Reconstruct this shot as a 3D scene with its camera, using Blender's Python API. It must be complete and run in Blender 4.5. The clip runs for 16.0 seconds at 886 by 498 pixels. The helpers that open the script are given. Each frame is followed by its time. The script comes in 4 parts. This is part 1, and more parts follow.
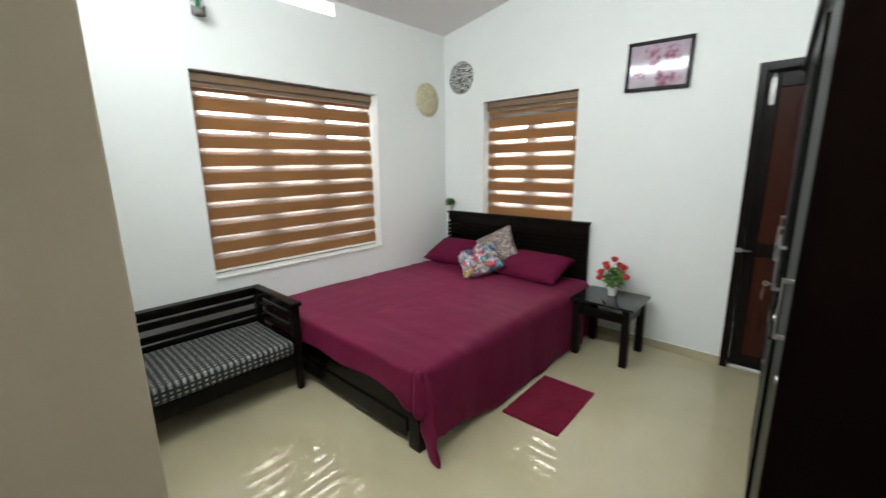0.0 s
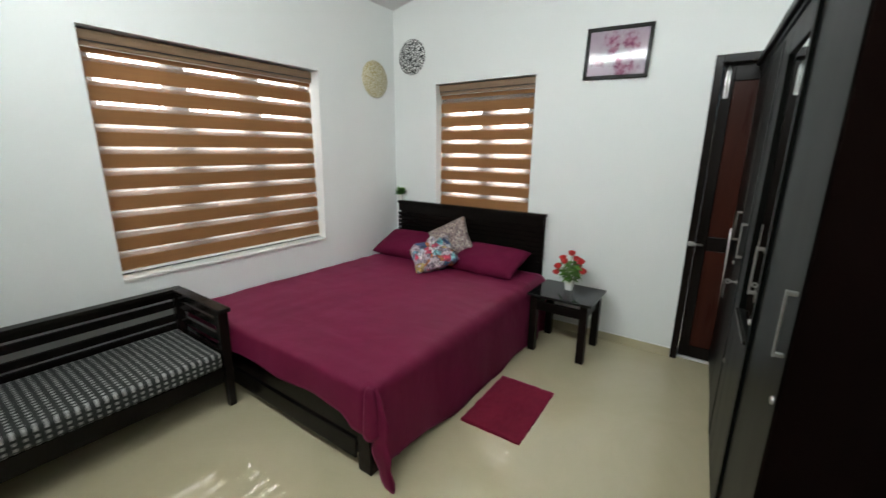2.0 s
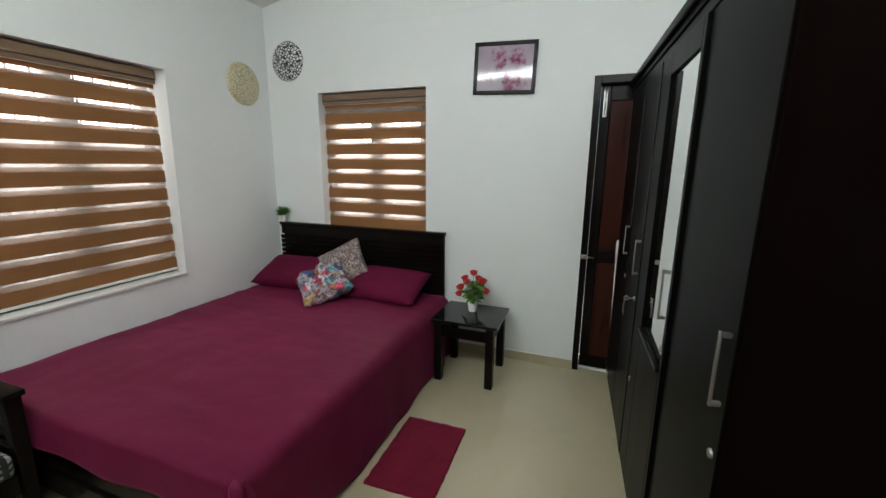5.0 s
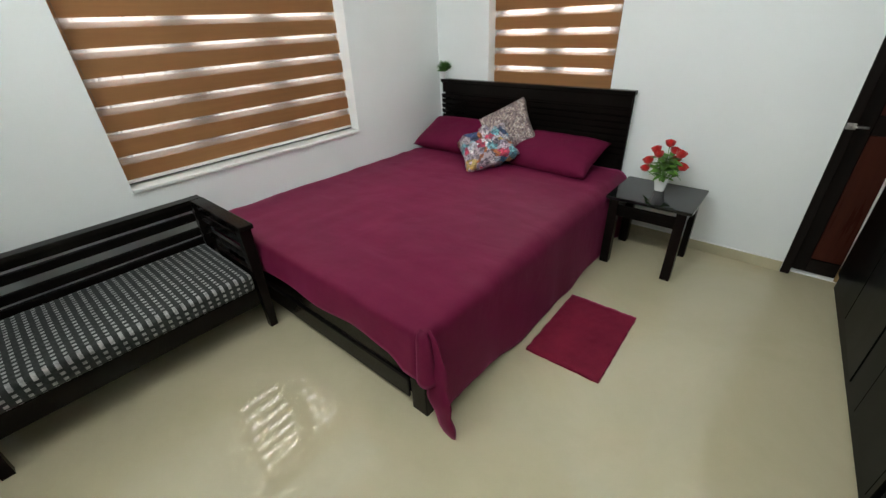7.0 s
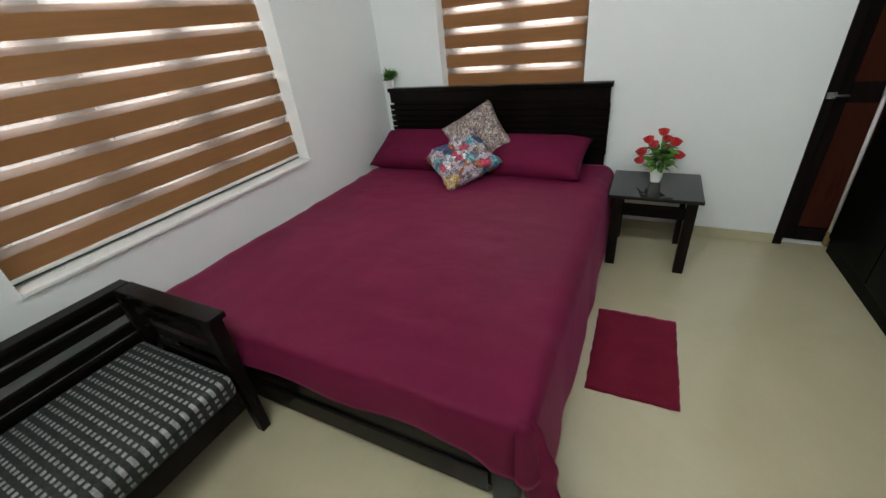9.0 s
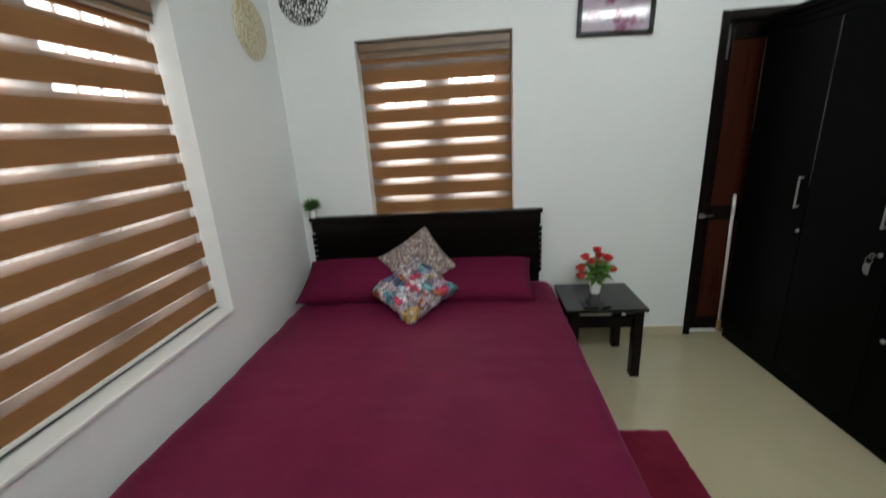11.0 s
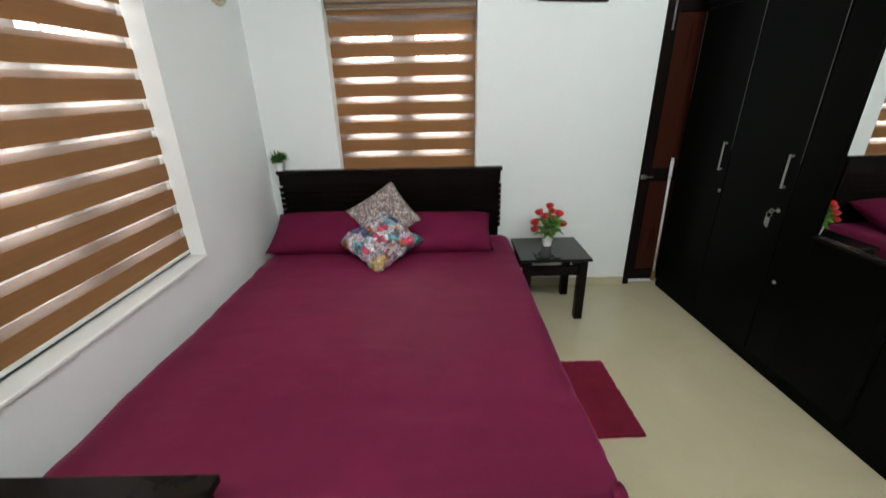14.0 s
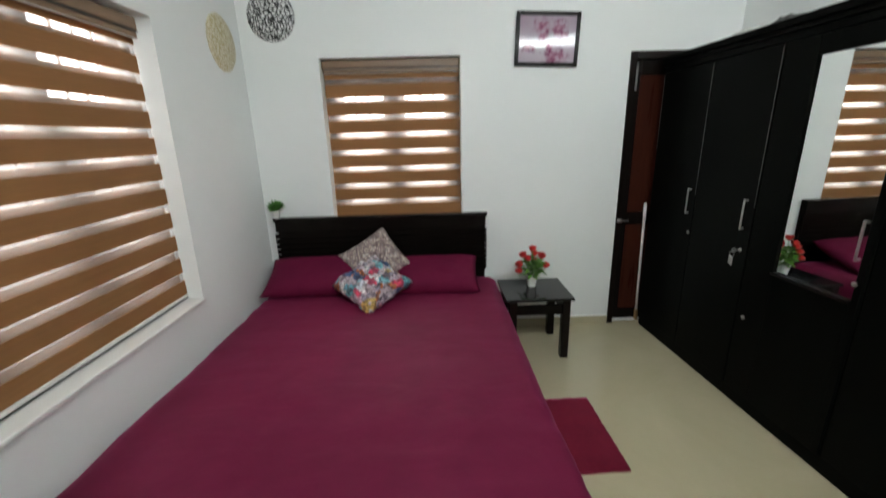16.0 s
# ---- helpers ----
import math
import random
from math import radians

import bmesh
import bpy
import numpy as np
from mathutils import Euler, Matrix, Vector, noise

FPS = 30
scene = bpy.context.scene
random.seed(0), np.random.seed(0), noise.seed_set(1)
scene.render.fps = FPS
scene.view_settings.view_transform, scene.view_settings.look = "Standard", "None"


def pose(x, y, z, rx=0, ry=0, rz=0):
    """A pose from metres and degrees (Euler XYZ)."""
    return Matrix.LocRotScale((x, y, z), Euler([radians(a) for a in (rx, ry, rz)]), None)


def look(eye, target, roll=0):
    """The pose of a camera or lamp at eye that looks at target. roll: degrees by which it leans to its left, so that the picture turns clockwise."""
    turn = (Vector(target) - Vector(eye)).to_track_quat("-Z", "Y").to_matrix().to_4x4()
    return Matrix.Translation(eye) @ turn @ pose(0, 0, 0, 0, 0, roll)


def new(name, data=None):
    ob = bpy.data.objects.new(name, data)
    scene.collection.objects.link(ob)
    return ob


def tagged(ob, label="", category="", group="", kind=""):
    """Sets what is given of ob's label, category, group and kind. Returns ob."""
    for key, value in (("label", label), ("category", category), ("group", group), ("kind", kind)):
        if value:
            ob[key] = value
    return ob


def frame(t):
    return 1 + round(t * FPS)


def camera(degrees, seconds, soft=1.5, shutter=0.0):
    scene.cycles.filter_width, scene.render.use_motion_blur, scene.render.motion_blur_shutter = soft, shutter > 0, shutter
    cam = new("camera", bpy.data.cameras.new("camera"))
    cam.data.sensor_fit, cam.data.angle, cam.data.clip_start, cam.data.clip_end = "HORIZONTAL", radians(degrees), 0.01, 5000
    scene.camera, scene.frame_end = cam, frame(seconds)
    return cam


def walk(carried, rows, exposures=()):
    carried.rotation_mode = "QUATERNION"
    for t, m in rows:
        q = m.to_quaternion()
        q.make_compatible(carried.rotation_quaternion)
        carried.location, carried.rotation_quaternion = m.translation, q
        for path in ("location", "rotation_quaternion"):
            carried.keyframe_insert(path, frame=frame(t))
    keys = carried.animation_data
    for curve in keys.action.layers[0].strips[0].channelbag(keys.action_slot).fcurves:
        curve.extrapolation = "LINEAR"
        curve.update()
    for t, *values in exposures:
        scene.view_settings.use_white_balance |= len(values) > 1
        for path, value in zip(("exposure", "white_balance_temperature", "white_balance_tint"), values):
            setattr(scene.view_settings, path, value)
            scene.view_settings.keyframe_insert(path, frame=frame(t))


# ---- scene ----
cam = camera(96.0, 16.0, soft=1.4, shutter=0.4)
PATH = [
    (0, (0.068, 0.05, 1.5), (-1.258, 1.489, 1.084), -0.9),
    (0.5, (0.065, 0.109, 1.494), (-1.445, 1.342, 1.045), 0.2),
    (1, (-0.028, 0.181, 1.483), (-1.477, 1.467, 0.989), 0.1),
    (1.5, (-0.089, 0.209, 1.506), (-1.431, 1.607, 1.01), -0.5),
    (2, (-0.109, 0.212, 1.503), (-1.225, 1.801, 1.023), 0.5),
    (2.5, (-0.119, 0.232, 1.499), (-0.992, 1.968, 1.028), 0.4),
    (3, (-0.123, 0.249, 1.499), (-0.77, 2.077, 1.011), -0.1),
    (5.5, (-0.31, 0.513, 1.53), (-1.022, 2.336, 1.118), 0.7),
    (6, (-0.403, 0.524, 1.502), (-1.378, 2.186, 0.968), -0.1),
    (6.5, (-0.442, 0.541, 1.456), (-1.555, 2.01, 0.678), -1.0),
    (7, (-0.483, 0.554, 1.433), (-1.635, 1.851, 0.438), -2.7),
    (7.5, (-0.538, 0.566, 1.443), (-1.587, 1.997, 0.52), -3.7),
    (8, (-0.673, 0.577, 1.42), (-1.641, 2.014, 0.42), -5.6),
    (10.5, (-1.631, 0.71, 1.513), (-2.028, 2.444, 0.599), -5.2),
    (11, (-1.726, 0.707, 1.546), (-1.913, 2.612, 0.967), -3.6),
    (11.5, (-1.769, 0.678, 1.59), (-1.866, 2.653, 1.286), -3.4),
    (12, (-1.79, 0.653, 1.625), (-1.832, 2.649, 1.505), -2.4),
    (12.5, (-1.814, 0.629, 1.636), (-1.858, 2.628, 1.627), -2.6),
    (13, (-1.799, 0.604, 1.596), (-1.799, 2.587, 1.331), -1.9),
    (13.5, (-1.773, 0.547, 1.553), (-1.757, 2.49, 1.079), -1.7),
    (14, (-1.722, 0.522, 1.537), (-1.734, 2.373, 0.779), -1.3),
    (14.5, (-1.702, 0.478, 1.527), (-1.735, 2.263, 0.624), -1.3),
    (15, (-1.693, 0.419, 1.532), (-1.743, 2.193, 0.61), -1.0),
    (15.5, (-1.682, 0.392, 1.542), (-1.671, 2.191, 0.669), -0.7),
    (16, (-1.691, 0.393, 1.562), (-1.662, 2.317, 1.016), -1.6),
]
walk(cam, [(t, look(eye, target, roll)) for t, eye, target, roll in PATH],
     [(0.0, 0.19), (0.5, 0.09), (1.0, -0.05), (2.0, -0.01), (3.0, -0.15), (5.5, -0.38), (6.5, -0.31), (7.0, 0.09),
      (8.0, 0.05), (10.5, -0.48), (11.5, -0.27), (12.5, -0.06), (13.0, -0.12), (14.0, 0.03), (15.0, -0.19), (16.0, -0.23)])


# ---- world and light ----
world = bpy.data.worlds.new("sky")
scene.world = world
world.use_nodes = True
wn = world.node_tree.nodes
sky = wn.new("ShaderNodeTexSky")
sky.sky_type = "NISHITA"
sky.sun_disc = False
sky.sun_elevation = radians(50)
sky.sun_rotation = radians(90)
wn["Background"].inputs["Strength"].default_value = 0.12
world.node_tree.links.new(sky.outputs[0], wn["Background"].inputs["Color"])

sun_data = bpy.data.lights.new("sun", "SUN")
sun_data.energy, sun_data.angle, sun_data.color = 2.0, radians(0.6), (1.0, 0.95, 0.88)
sun = new("sun", sun_data)
sun.matrix_world = look((10, 0, 12), (0, 0, 0))


COOL = (0.93, 1.0, 1.0)


def daylight(name, eye, target, w, h, watts, colour=(1.0, 0.98, 0.95)):
    d = bpy.data.lights.new(name, "AREA")
    d.shape, d.size, d.size_y, d.energy, d.color = "RECTANGLE", w, h, watts, colour
    ob = new(name, d)
    ob.matrix_world = look(eye, target)
    return ob


daylight("daylight_window_left", (-3.85, 2.05, 2.25), (-2.9, 2.05, 1.25), 3.4, 1.4, 300)
daylight("daylight_window_back", (-1.98, 4.30, 2.25), (-1.98, 3.35, 1.25), 1.8, 1.4, 460)
daylight("daylight_vent_back", (-1.06, 3.70, 3.06), (-1.06, 0, 3.0), 0.7, 0.25, 5, COOL)
daylight("daylight_vent_left", (-3.25, 1.80, 2.75), (0, 1.80, 2.7), 0.7, 0.22, 4, COOL)
daylight("daylight_vent_near", (-0.85, 0.075, 2.865), (-0.85, 2.6, 0.0), 2.86, 0.11, 74, COOL)
# fill lamp in the added hall's invented window, lighting the entrance from behind
daylight("hall_fill_lamp", (-0.4, -3.1, 1.5), (-0.4, 0, 1.5), 1.3, 1.3, 8)


# ---- materials ----
def mat(name):
    m = bpy.data.materials.new(name)
    m.use_nodes = True
    t = m.node_tree
    return m, t, t.nodes["Principled BSDF"]


def node(t, kind, **inputs):
    n = t.nodes.new(kind)
    for k, v in inputs.items():
        n.inputs[k.replace("_", " ")].default_value = v
    return n


def ramp(t, fac, stops, constant=False):
    r = t.nodes.new("ShaderNodeValToRGB")
    e = r.color_ramp.elements
    while len(e) < len(stops):
        e.new(0.5)
    for el, (p, c) in zip(e, stops):
        el.position, el.color = p, (*c, 1)
    if constant:
        r.color_ramp.interpolation = "CONSTANT"
    t.links.new(fac, r.inputs[0])
    return r.outputs[0]


def coords(t, scale=(1, 1, 1), rot=(0, 0, 0)):
    c = t.nodes.new("ShaderNodeTexCoord")
    m = t.nodes.new("ShaderNodeMapping")
    m.inputs["Scale"].default_value = scale
    m.inputs["Rotation"].default_value = rot
    t.links.new(c.outputs["Object"], m.inputs[0])
    return m.outputs[0]


def bump(t, p, height, strength, dist):
    b = t.nodes.new("ShaderNodeBump")
    b.inputs["Strength"].default_value, b.inputs["Distance"].default_value = strength, dist
    t.links.new(height, b.inputs["Height"])
    t.links.new(b.outputs[0], p.inputs["Normal"])


def surface(name, a, b, rough=0.5, scale=(6, 6, 6), detail=5, relief=0.1, relief_scale=80, depth=0.002,
            metal=0.0, rough_var=0.08, coat=0.0, sheen=0.0, spec=0.5):
    """Two-tone noise colour, noise roughness and a fine relief."""
    m, t, p = mat(name)
    c = coords(t, scale)
    n = node(t, "ShaderNodeTexNoise", Scale=1.0, Detail=detail, Roughness=0.6)
    t.links.new(c, n.inputs["Vector"])
    t.links.new(ramp(t, n.outputs["Fac"], [(0.3, a), (0.7, b)]), p.inputs["Base Color"])
    n2 = node(t, "ShaderNodeTexNoise", Scale=relief_scale, Detail=3.0)
    c2 = coords(t)
    t.links.new(c2, n2.inputs["Vector"])
    mr = node(t, "ShaderNodeMapRange", To_Min=max(0, rough - rough_var), To_Max=min(1, rough + rough_var))
    t.links.new(n.outputs["Fac"], mr.inputs["Value"])
    t.links.new(mr.outputs[0], p.inputs["Roughness"])
    if relief:
        bump(t, p, n2.outputs["Fac"], relief, depth)
    p.inputs["Metallic"].default_value = metal
    p.inputs["Coat Weight"].default_value = coat
    p.inputs["Sheen Weight"].default_value = sheen
    p.inputs["Specular IOR Level"].default_value = spec
    return m


def lacquer(m, rough, share):
    """A dull ground under a thin, even gloss."""
    t = m.node_tree
    p, out = t.nodes["Principled BSDF"], t.nodes["Material Output"]
    p.inputs["Specular IOR Level"].default_value = 0.0
    g = t.nodes.new("ShaderNodeBsdfGlossy")
    g.inputs["Roughness"].default_value = rough
    mx = t.nodes.new("ShaderNodeMixShader")
    mx.inputs[0].default_value = share
    t.links.new(p.outputs[0], mx.inputs[1])
    t.links.new(g.outputs[0], mx.inputs[2])
    t.links.new(mx.outputs[0], out.inputs["Surface"])


M_WALL = surface("wall_paint", (0.805, 0.83, 0.813), (0.843, 0.86, 0.845), 0.55, (1.2, 1.2, 1.2), 4, 0.12, 60, 0.003)
M_CEIL = surface("ceiling_paint", (0.82, 0.80, 0.795), (0.86, 0.845, 0.835), 0.7, (1, 1, 1), 4, 0.1, 50, 0.003)
M_HALL = surface("hall_paint", (0.62, 0.54, 0.42), (0.66, 0.58, 0.46), 0.6, (1, 1, 1), 4, 0.1, 60, 0.003)
M_WHITE = surface("white_gloss_paint", (0.80, 0.80, 0.78), (0.84, 0.84, 0.81), 0.35, (4, 4, 4), 4, 0.05, 40, 0.001)
M_SKIRT = surface("skirting_tile", (0.45, 0.40, 0.265), (0.52, 0.465, 0.31), 0.15, (5, 5, 5), 4, 0.0)
M_DARK = surface("dark_stained_wood", (0.0045, 0.004, 0.0032), (0.008, 0.006, 0.005), 0.23, (4, 4, 4), 5, 0.02, 60, 0.0003, rough_var=0.03, spec=0.11)
M_DARKZ = surface("dark_stained_wood_upright", (0.006, 0.005, 0.004), (0.011, 0.007, 0.006), 0.26, (18, 18, 1.2), 5, 0.02, 60, 0.0003, rough_var=0.02, spec=0.12)
M_WARD = surface("wardrobe_laminate", (0.0022, 0.0026, 0.0022), (0.0038, 0.0040, 0.0034), 0.32, (5, 5, 0.6), 4, 0.03, 120, 0.0003, rough_var=0.05, spec=0.03)
M_SIDE = surface("wardrobe_side_board", (0.0026, 0.0013, 0.0011), (0.0042, 0.0019, 0.0016), 0.5, (18, 18, 1.0), 6, 0.05, 90, 0.0004, spec=0.02)
lacquer(M_SIDE, 0.30, 0.002)
# pale tone standing in for the gleam on the wardrobe doors' rounded edges
M_EDGE = surface("edge_glint_tone", (0.008, 0.008, 0.007), (0.16, 0.155, 0.15), 0.35, (4, 4, 2.2), 4, 0.0)
M_RED = surface("red_brown_door_panel", (0.036, 0.0095, 0.006), (0.060, 0.015, 0.009), 0.30, (22, 22, 1.4), 6, 0.06, 70, 0.0005, spec=0.1)
M_TOP = surface("black_glass_top", (0.006, 0.007, 0.007), (0.010, 0.011, 0.011), 0.05, (3, 3, 3), 2, 0.0)
M_STEEL = surface("brushed_steel", (0.40, 0.39, 0.38), (0.50, 0.49, 0.47), 0.34, (40, 40, 40), 3, 0.03, 200, 0.0004, metal=1.0)
M_BRASS = surface("brass", (0.55, 0.42, 0.16), (0.66, 0.52, 0.24), 0.32, (20, 20, 20), 3, 0.04, 120, 0.0005, metal=1.0)
M_BLACK = surface("black_plastic", (0.012, 0.012, 0.012), (0.02, 0.02, 0.02), 0.4, (20, 20, 20), 2, 0.0)
M_POT = surface("white_ceramic", (0.78, 0.78, 0.76), (0.82, 0.82, 0.80), 0.2, (10, 10, 10), 2, 0.0)
M_LEAF = surface("leaf_green", (0.06, 0.18, 0.02), (0.15, 0.33, 0.045), 0.45, (30, 30, 30), 3, 0.05, 100, 0.001)
M_LEAFD = surface("dark_leaf_green", (0.035, 0.125, 0.02), (0.09, 0.24, 0.035), 0.5, (40, 40, 40), 3, 0.05, 100, 0.001)
M_ROSE = surface("red_petal", (0.50, 0.008, 0.010), (0.72, 0.020, 0.015), 0.5, (30, 30, 30), 3, 0.05, 100, 0.001, sheen=0.3)
M_PLASTIC = surface("white_plastic", (0.70, 0.68, 0.64), (0.78, 0.76, 0.72), 0.4, (8, 8, 8), 3, 0.0)
M_TAN = surface("tan_cardboard", (0.35, 0.22, 0.09), (0.42, 0.28, 0.12), 0.7, (20, 20, 20), 3, 0.1)
M_BEIGE = surface("beige_laminate", (0.55, 0.455, 0.34), (0.61, 0.51, 0.385), 0.6, (8, 8, 1), 5, 0.08, 150, 0.0006)
M_GREYRAG = surface("grey_fleece", (0.05, 0.05, 0.05), (0.16, 0.16, 0.15), 0.9, (30, 30, 30), 5, 0.5, 120, 0.004)
M_WHITERAG = surface("white_cotton", (0.66, 0.66, 0.64), (0.76, 0.76, 0.74), 0.9, (20, 20, 20), 4, 0.3, 160, 0.002)
M_GROUND = surface("sandy_yard", (0.38, 0.35, 0.31), (0.48, 0.45, 0.40), 0.9, (0.6, 0.6, 0.6), 6, 0.3, 8, 0.02)
M_BAND = surface("blind_brown_weave", (0.272, 0.125, 0.041), (0.338, 0.158, 0.054), 0.75, (3, 3, 60), 5, 0.25, 350, 0.0008)
M_SASH = surface("brown_window_wood", (0.10, 0.045, 0.022), (0.15, 0.07, 0.035), 0.45, (20, 20, 2), 5, 0.08, 80, 0.001)
# the bands' cloth again, with the headrail's shade put into a darker, greyer colour
M_BANDRAIL = surface("blind_headrail_cover", (0.18, 0.11, 0.063), (0.235, 0.145, 0.084), 0.4, (3, 3, 60), 5, 0.2, 300, 0.0008)


def floor_material():
    m, t, p = mat("polished_cream_tile")
    c = coords(t, (1.4, 1.4, 1.4))
    n = node(t, "ShaderNodeTexNoise", Scale=1.0, Detail=8.0, Roughness=0.65, Distortion=0.8)
    t.links.new(c, n.inputs["Vector"])
    t.links.new(ramp(t, n.outputs["Fac"], [(0.3, (0.50, 0.445, 0.29)), (0.7, (0.56, 0.50, 0.34))]), p.inputs["Base Color"])
    n2 = node(t, "ShaderNodeTexNoise", Scale=2.5, Detail=4.0)
    t.links.new(c, n2.inputs["Vector"])
    mr = node(t, "ShaderNodeMapRange", To_Min=0.012, To_Max=0.04)
    t.links.new(n2.outputs["Fac"], mr.inputs["Value"])
    t.links.new(mr.outputs[0], p.inputs["Roughness"])
    n3 = node(t, "ShaderNodeTexNoise", Scale=3.0, Detail=1.0)
    t.links.new(coords(t), n3.inputs["Vector"])
    p.inputs["Specular IOR Level"].default_value = 0.8
    bump(t, p, n3.outputs["Fac"], 0.004, 0.004)
    return m


def cloth_material(name, a, b, thread=420, relief=0.3, sheen=0.0, rough=0.8, crease=0.0, spec=0.13):
    m, t, p = mat(name)
    c = coords(t)
    n = node(t, "ShaderNodeTexNoise", Scale=5.0, Detail=6.0, Roughness=0.6)
    t.links.new(c, n.inputs["Vector"])
    n2 = node(t, "ShaderNodeTexNoise", Scale=float(thread), Detail=2.0)
    t.links.new(c, n2.inputs["Vector"])
    mix = t.nodes.new("ShaderNodeMath")
    mix.operation = "MULTIPLY_ADD"
    mix.inputs[1].default_value = 0.4
    t.links.new(n2.outputs["Fac"], mix.inputs[0])
    half = t.nodes.new("ShaderNodeMath")
    half.operation = "MULTIPLY"
    half.inputs[1].default_value = 0.6
    t.links.new(n.outputs["Fac"], half.inputs[0])
    t.links.new(half.outputs[0], mix.inputs[2])
    t.links.new(ramp(t, mix.outputs[0], [(0.3, a), (0.7, b)]), p.inputs["Base Color"])
    p.inputs["Roughness"].default_value = rough
    p.inputs["Sheen Weight"].default_value = sheen
    p.inputs["Sheen Tint"].default_value = (0.9, 0.16, 0.42, 1)
    p.inputs["Sheen Roughness"].default_value = 0.4
    p.inputs["Specular IOR Level"].default_value = spec
    bump(t, p, mix.outputs[0], relief, 0.0015)
    if crease:
        fine = p.inputs["Normal"].links[0].from_node
        n3 = node(t, "ShaderNodeTexNoise", Scale=1.0, Detail=4.0, Roughness=0.55, Distortion=0.6)
        t.links.new(coords(t, (2.6, 5.0, 3.0)), n3.inputs["Vector"])
        n4 = node(t, "ShaderNodeTexNoise", Scale=3.2, Detail=2.0, Distortion=0.8)
        t.links.new(c, n4.inputs["Vector"])
        total = t.nodes.new("ShaderNodeMath")
        total.operation = "ADD"
        t.links.new(n3.outputs["Fac"], total.inputs[0])
        t.links.new(n4.outputs["Fac"], total.inputs[1])
        fold = t.nodes.new("ShaderNodeBump")
        fold.inputs["Strength"].default_value, fold.inputs["Distance"].default_value = crease, 0.020
        t.links.new(total.outputs[0], fold.inputs["Height"])
        t.links.new(fold.outputs[0], fine.inputs["Normal"])
    return m


def sheer_material():
    m, t, p = mat("blind_sheer_mesh")
    out = t.nodes["Material Output"]
    tl = t.nodes.new("ShaderNodeBsdfTranslucent")
    tl.inputs["Color"].default_value = (0.47, 0.44, 0.415, 1)
    df = t.nodes.new("ShaderNodeBsdfDiffuse")
    df.inputs["Color"].default_value = (0.78, 0.74, 0.69, 1)
    tr = t.nodes.new("ShaderNodeBsdfTransparent")
    m1 = t.nodes.new("ShaderNodeMixShader")
    m1.inputs[0].default_value = 0.35
    m2 = t.nodes.new("ShaderNodeMixShader")
    n = node(t, "ShaderNodeTexNoise", Scale=500.0, Detail=1.0)
    t.links.new(coords(t), n.inputs["Vector"])
    mr = node(t, "ShaderNodeMapRange", To_Min=0.70, To_Max=0.84)
    t.links.new(n.outputs["Fac"], mr.inputs["Value"])
    t.links.new(mr.outputs[0], m2.inputs[0])
    t.links.new(tl.outputs[0], m1.inputs[1])
    t.links.new(df.outputs[0], m1.inputs[2])
    t.links.new(m1.outputs[0], m2.inputs[1])
    t.links.new(tr.outputs[0], m2.inputs[2])
    t.links.new(m2.outputs[0], out.inputs["Surface"])
    return m


def thin_cloth(m, share, colour):
    """Lets part of the light come through a thin woven cloth."""
    t = m.node_tree
    p, out = t.nodes["Principled BSDF"], t.nodes["Material Output"]
    tl = t.nodes.new("ShaderNodeBsdfTranslucent")
    tl.inputs["Color"].default_value = (*colour, 1)
    mx = t.nodes.new("ShaderNodeMixShader")
    mx.inputs[0].default_value = share
    t.links.new(p.outputs[0], mx.inputs[1])
    t.links.new(tl.outputs[0], mx.inputs[2])
    t.links.new(mx.outputs[0], out.inputs["Surface"])


thin_cloth(M_BAND, 0.19, (0.58, 0.29, 0.15))


def glass_material(name, tint=(1, 1, 1), rough=0.0):
    m, t, p = mat(name)
    p.inputs["Base Color"].default_value = (*tint, 1)
    p.inputs["Roughness"].default_value = rough
    p.inputs["Transmission Weight"].default_value = 1.0
    p.inputs["IOR"].default_value = 1.45
    return m


def mirror_material():
    m, t, p = mat("mirror")
    p.inputs["Base Color"].default_value = (0.86, 0.89, 0.87, 1)
    p.inputs["Metallic"].default_value = 1.0
    n = node(t, "ShaderNodeTexNoise", Scale=6.0, Detail=3.0)
    t.links.new(coords(t), n.inputs["Vector"])
    mr = node(t, "ShaderNodeMapRange", To_Min=0.0, To_Max=0.03)
    t.links.new(n.outputs["Fac"], mr.inputs["Value"])
    t.links.new(mr.outputs[0], p.inputs["Roughness"])
    return m


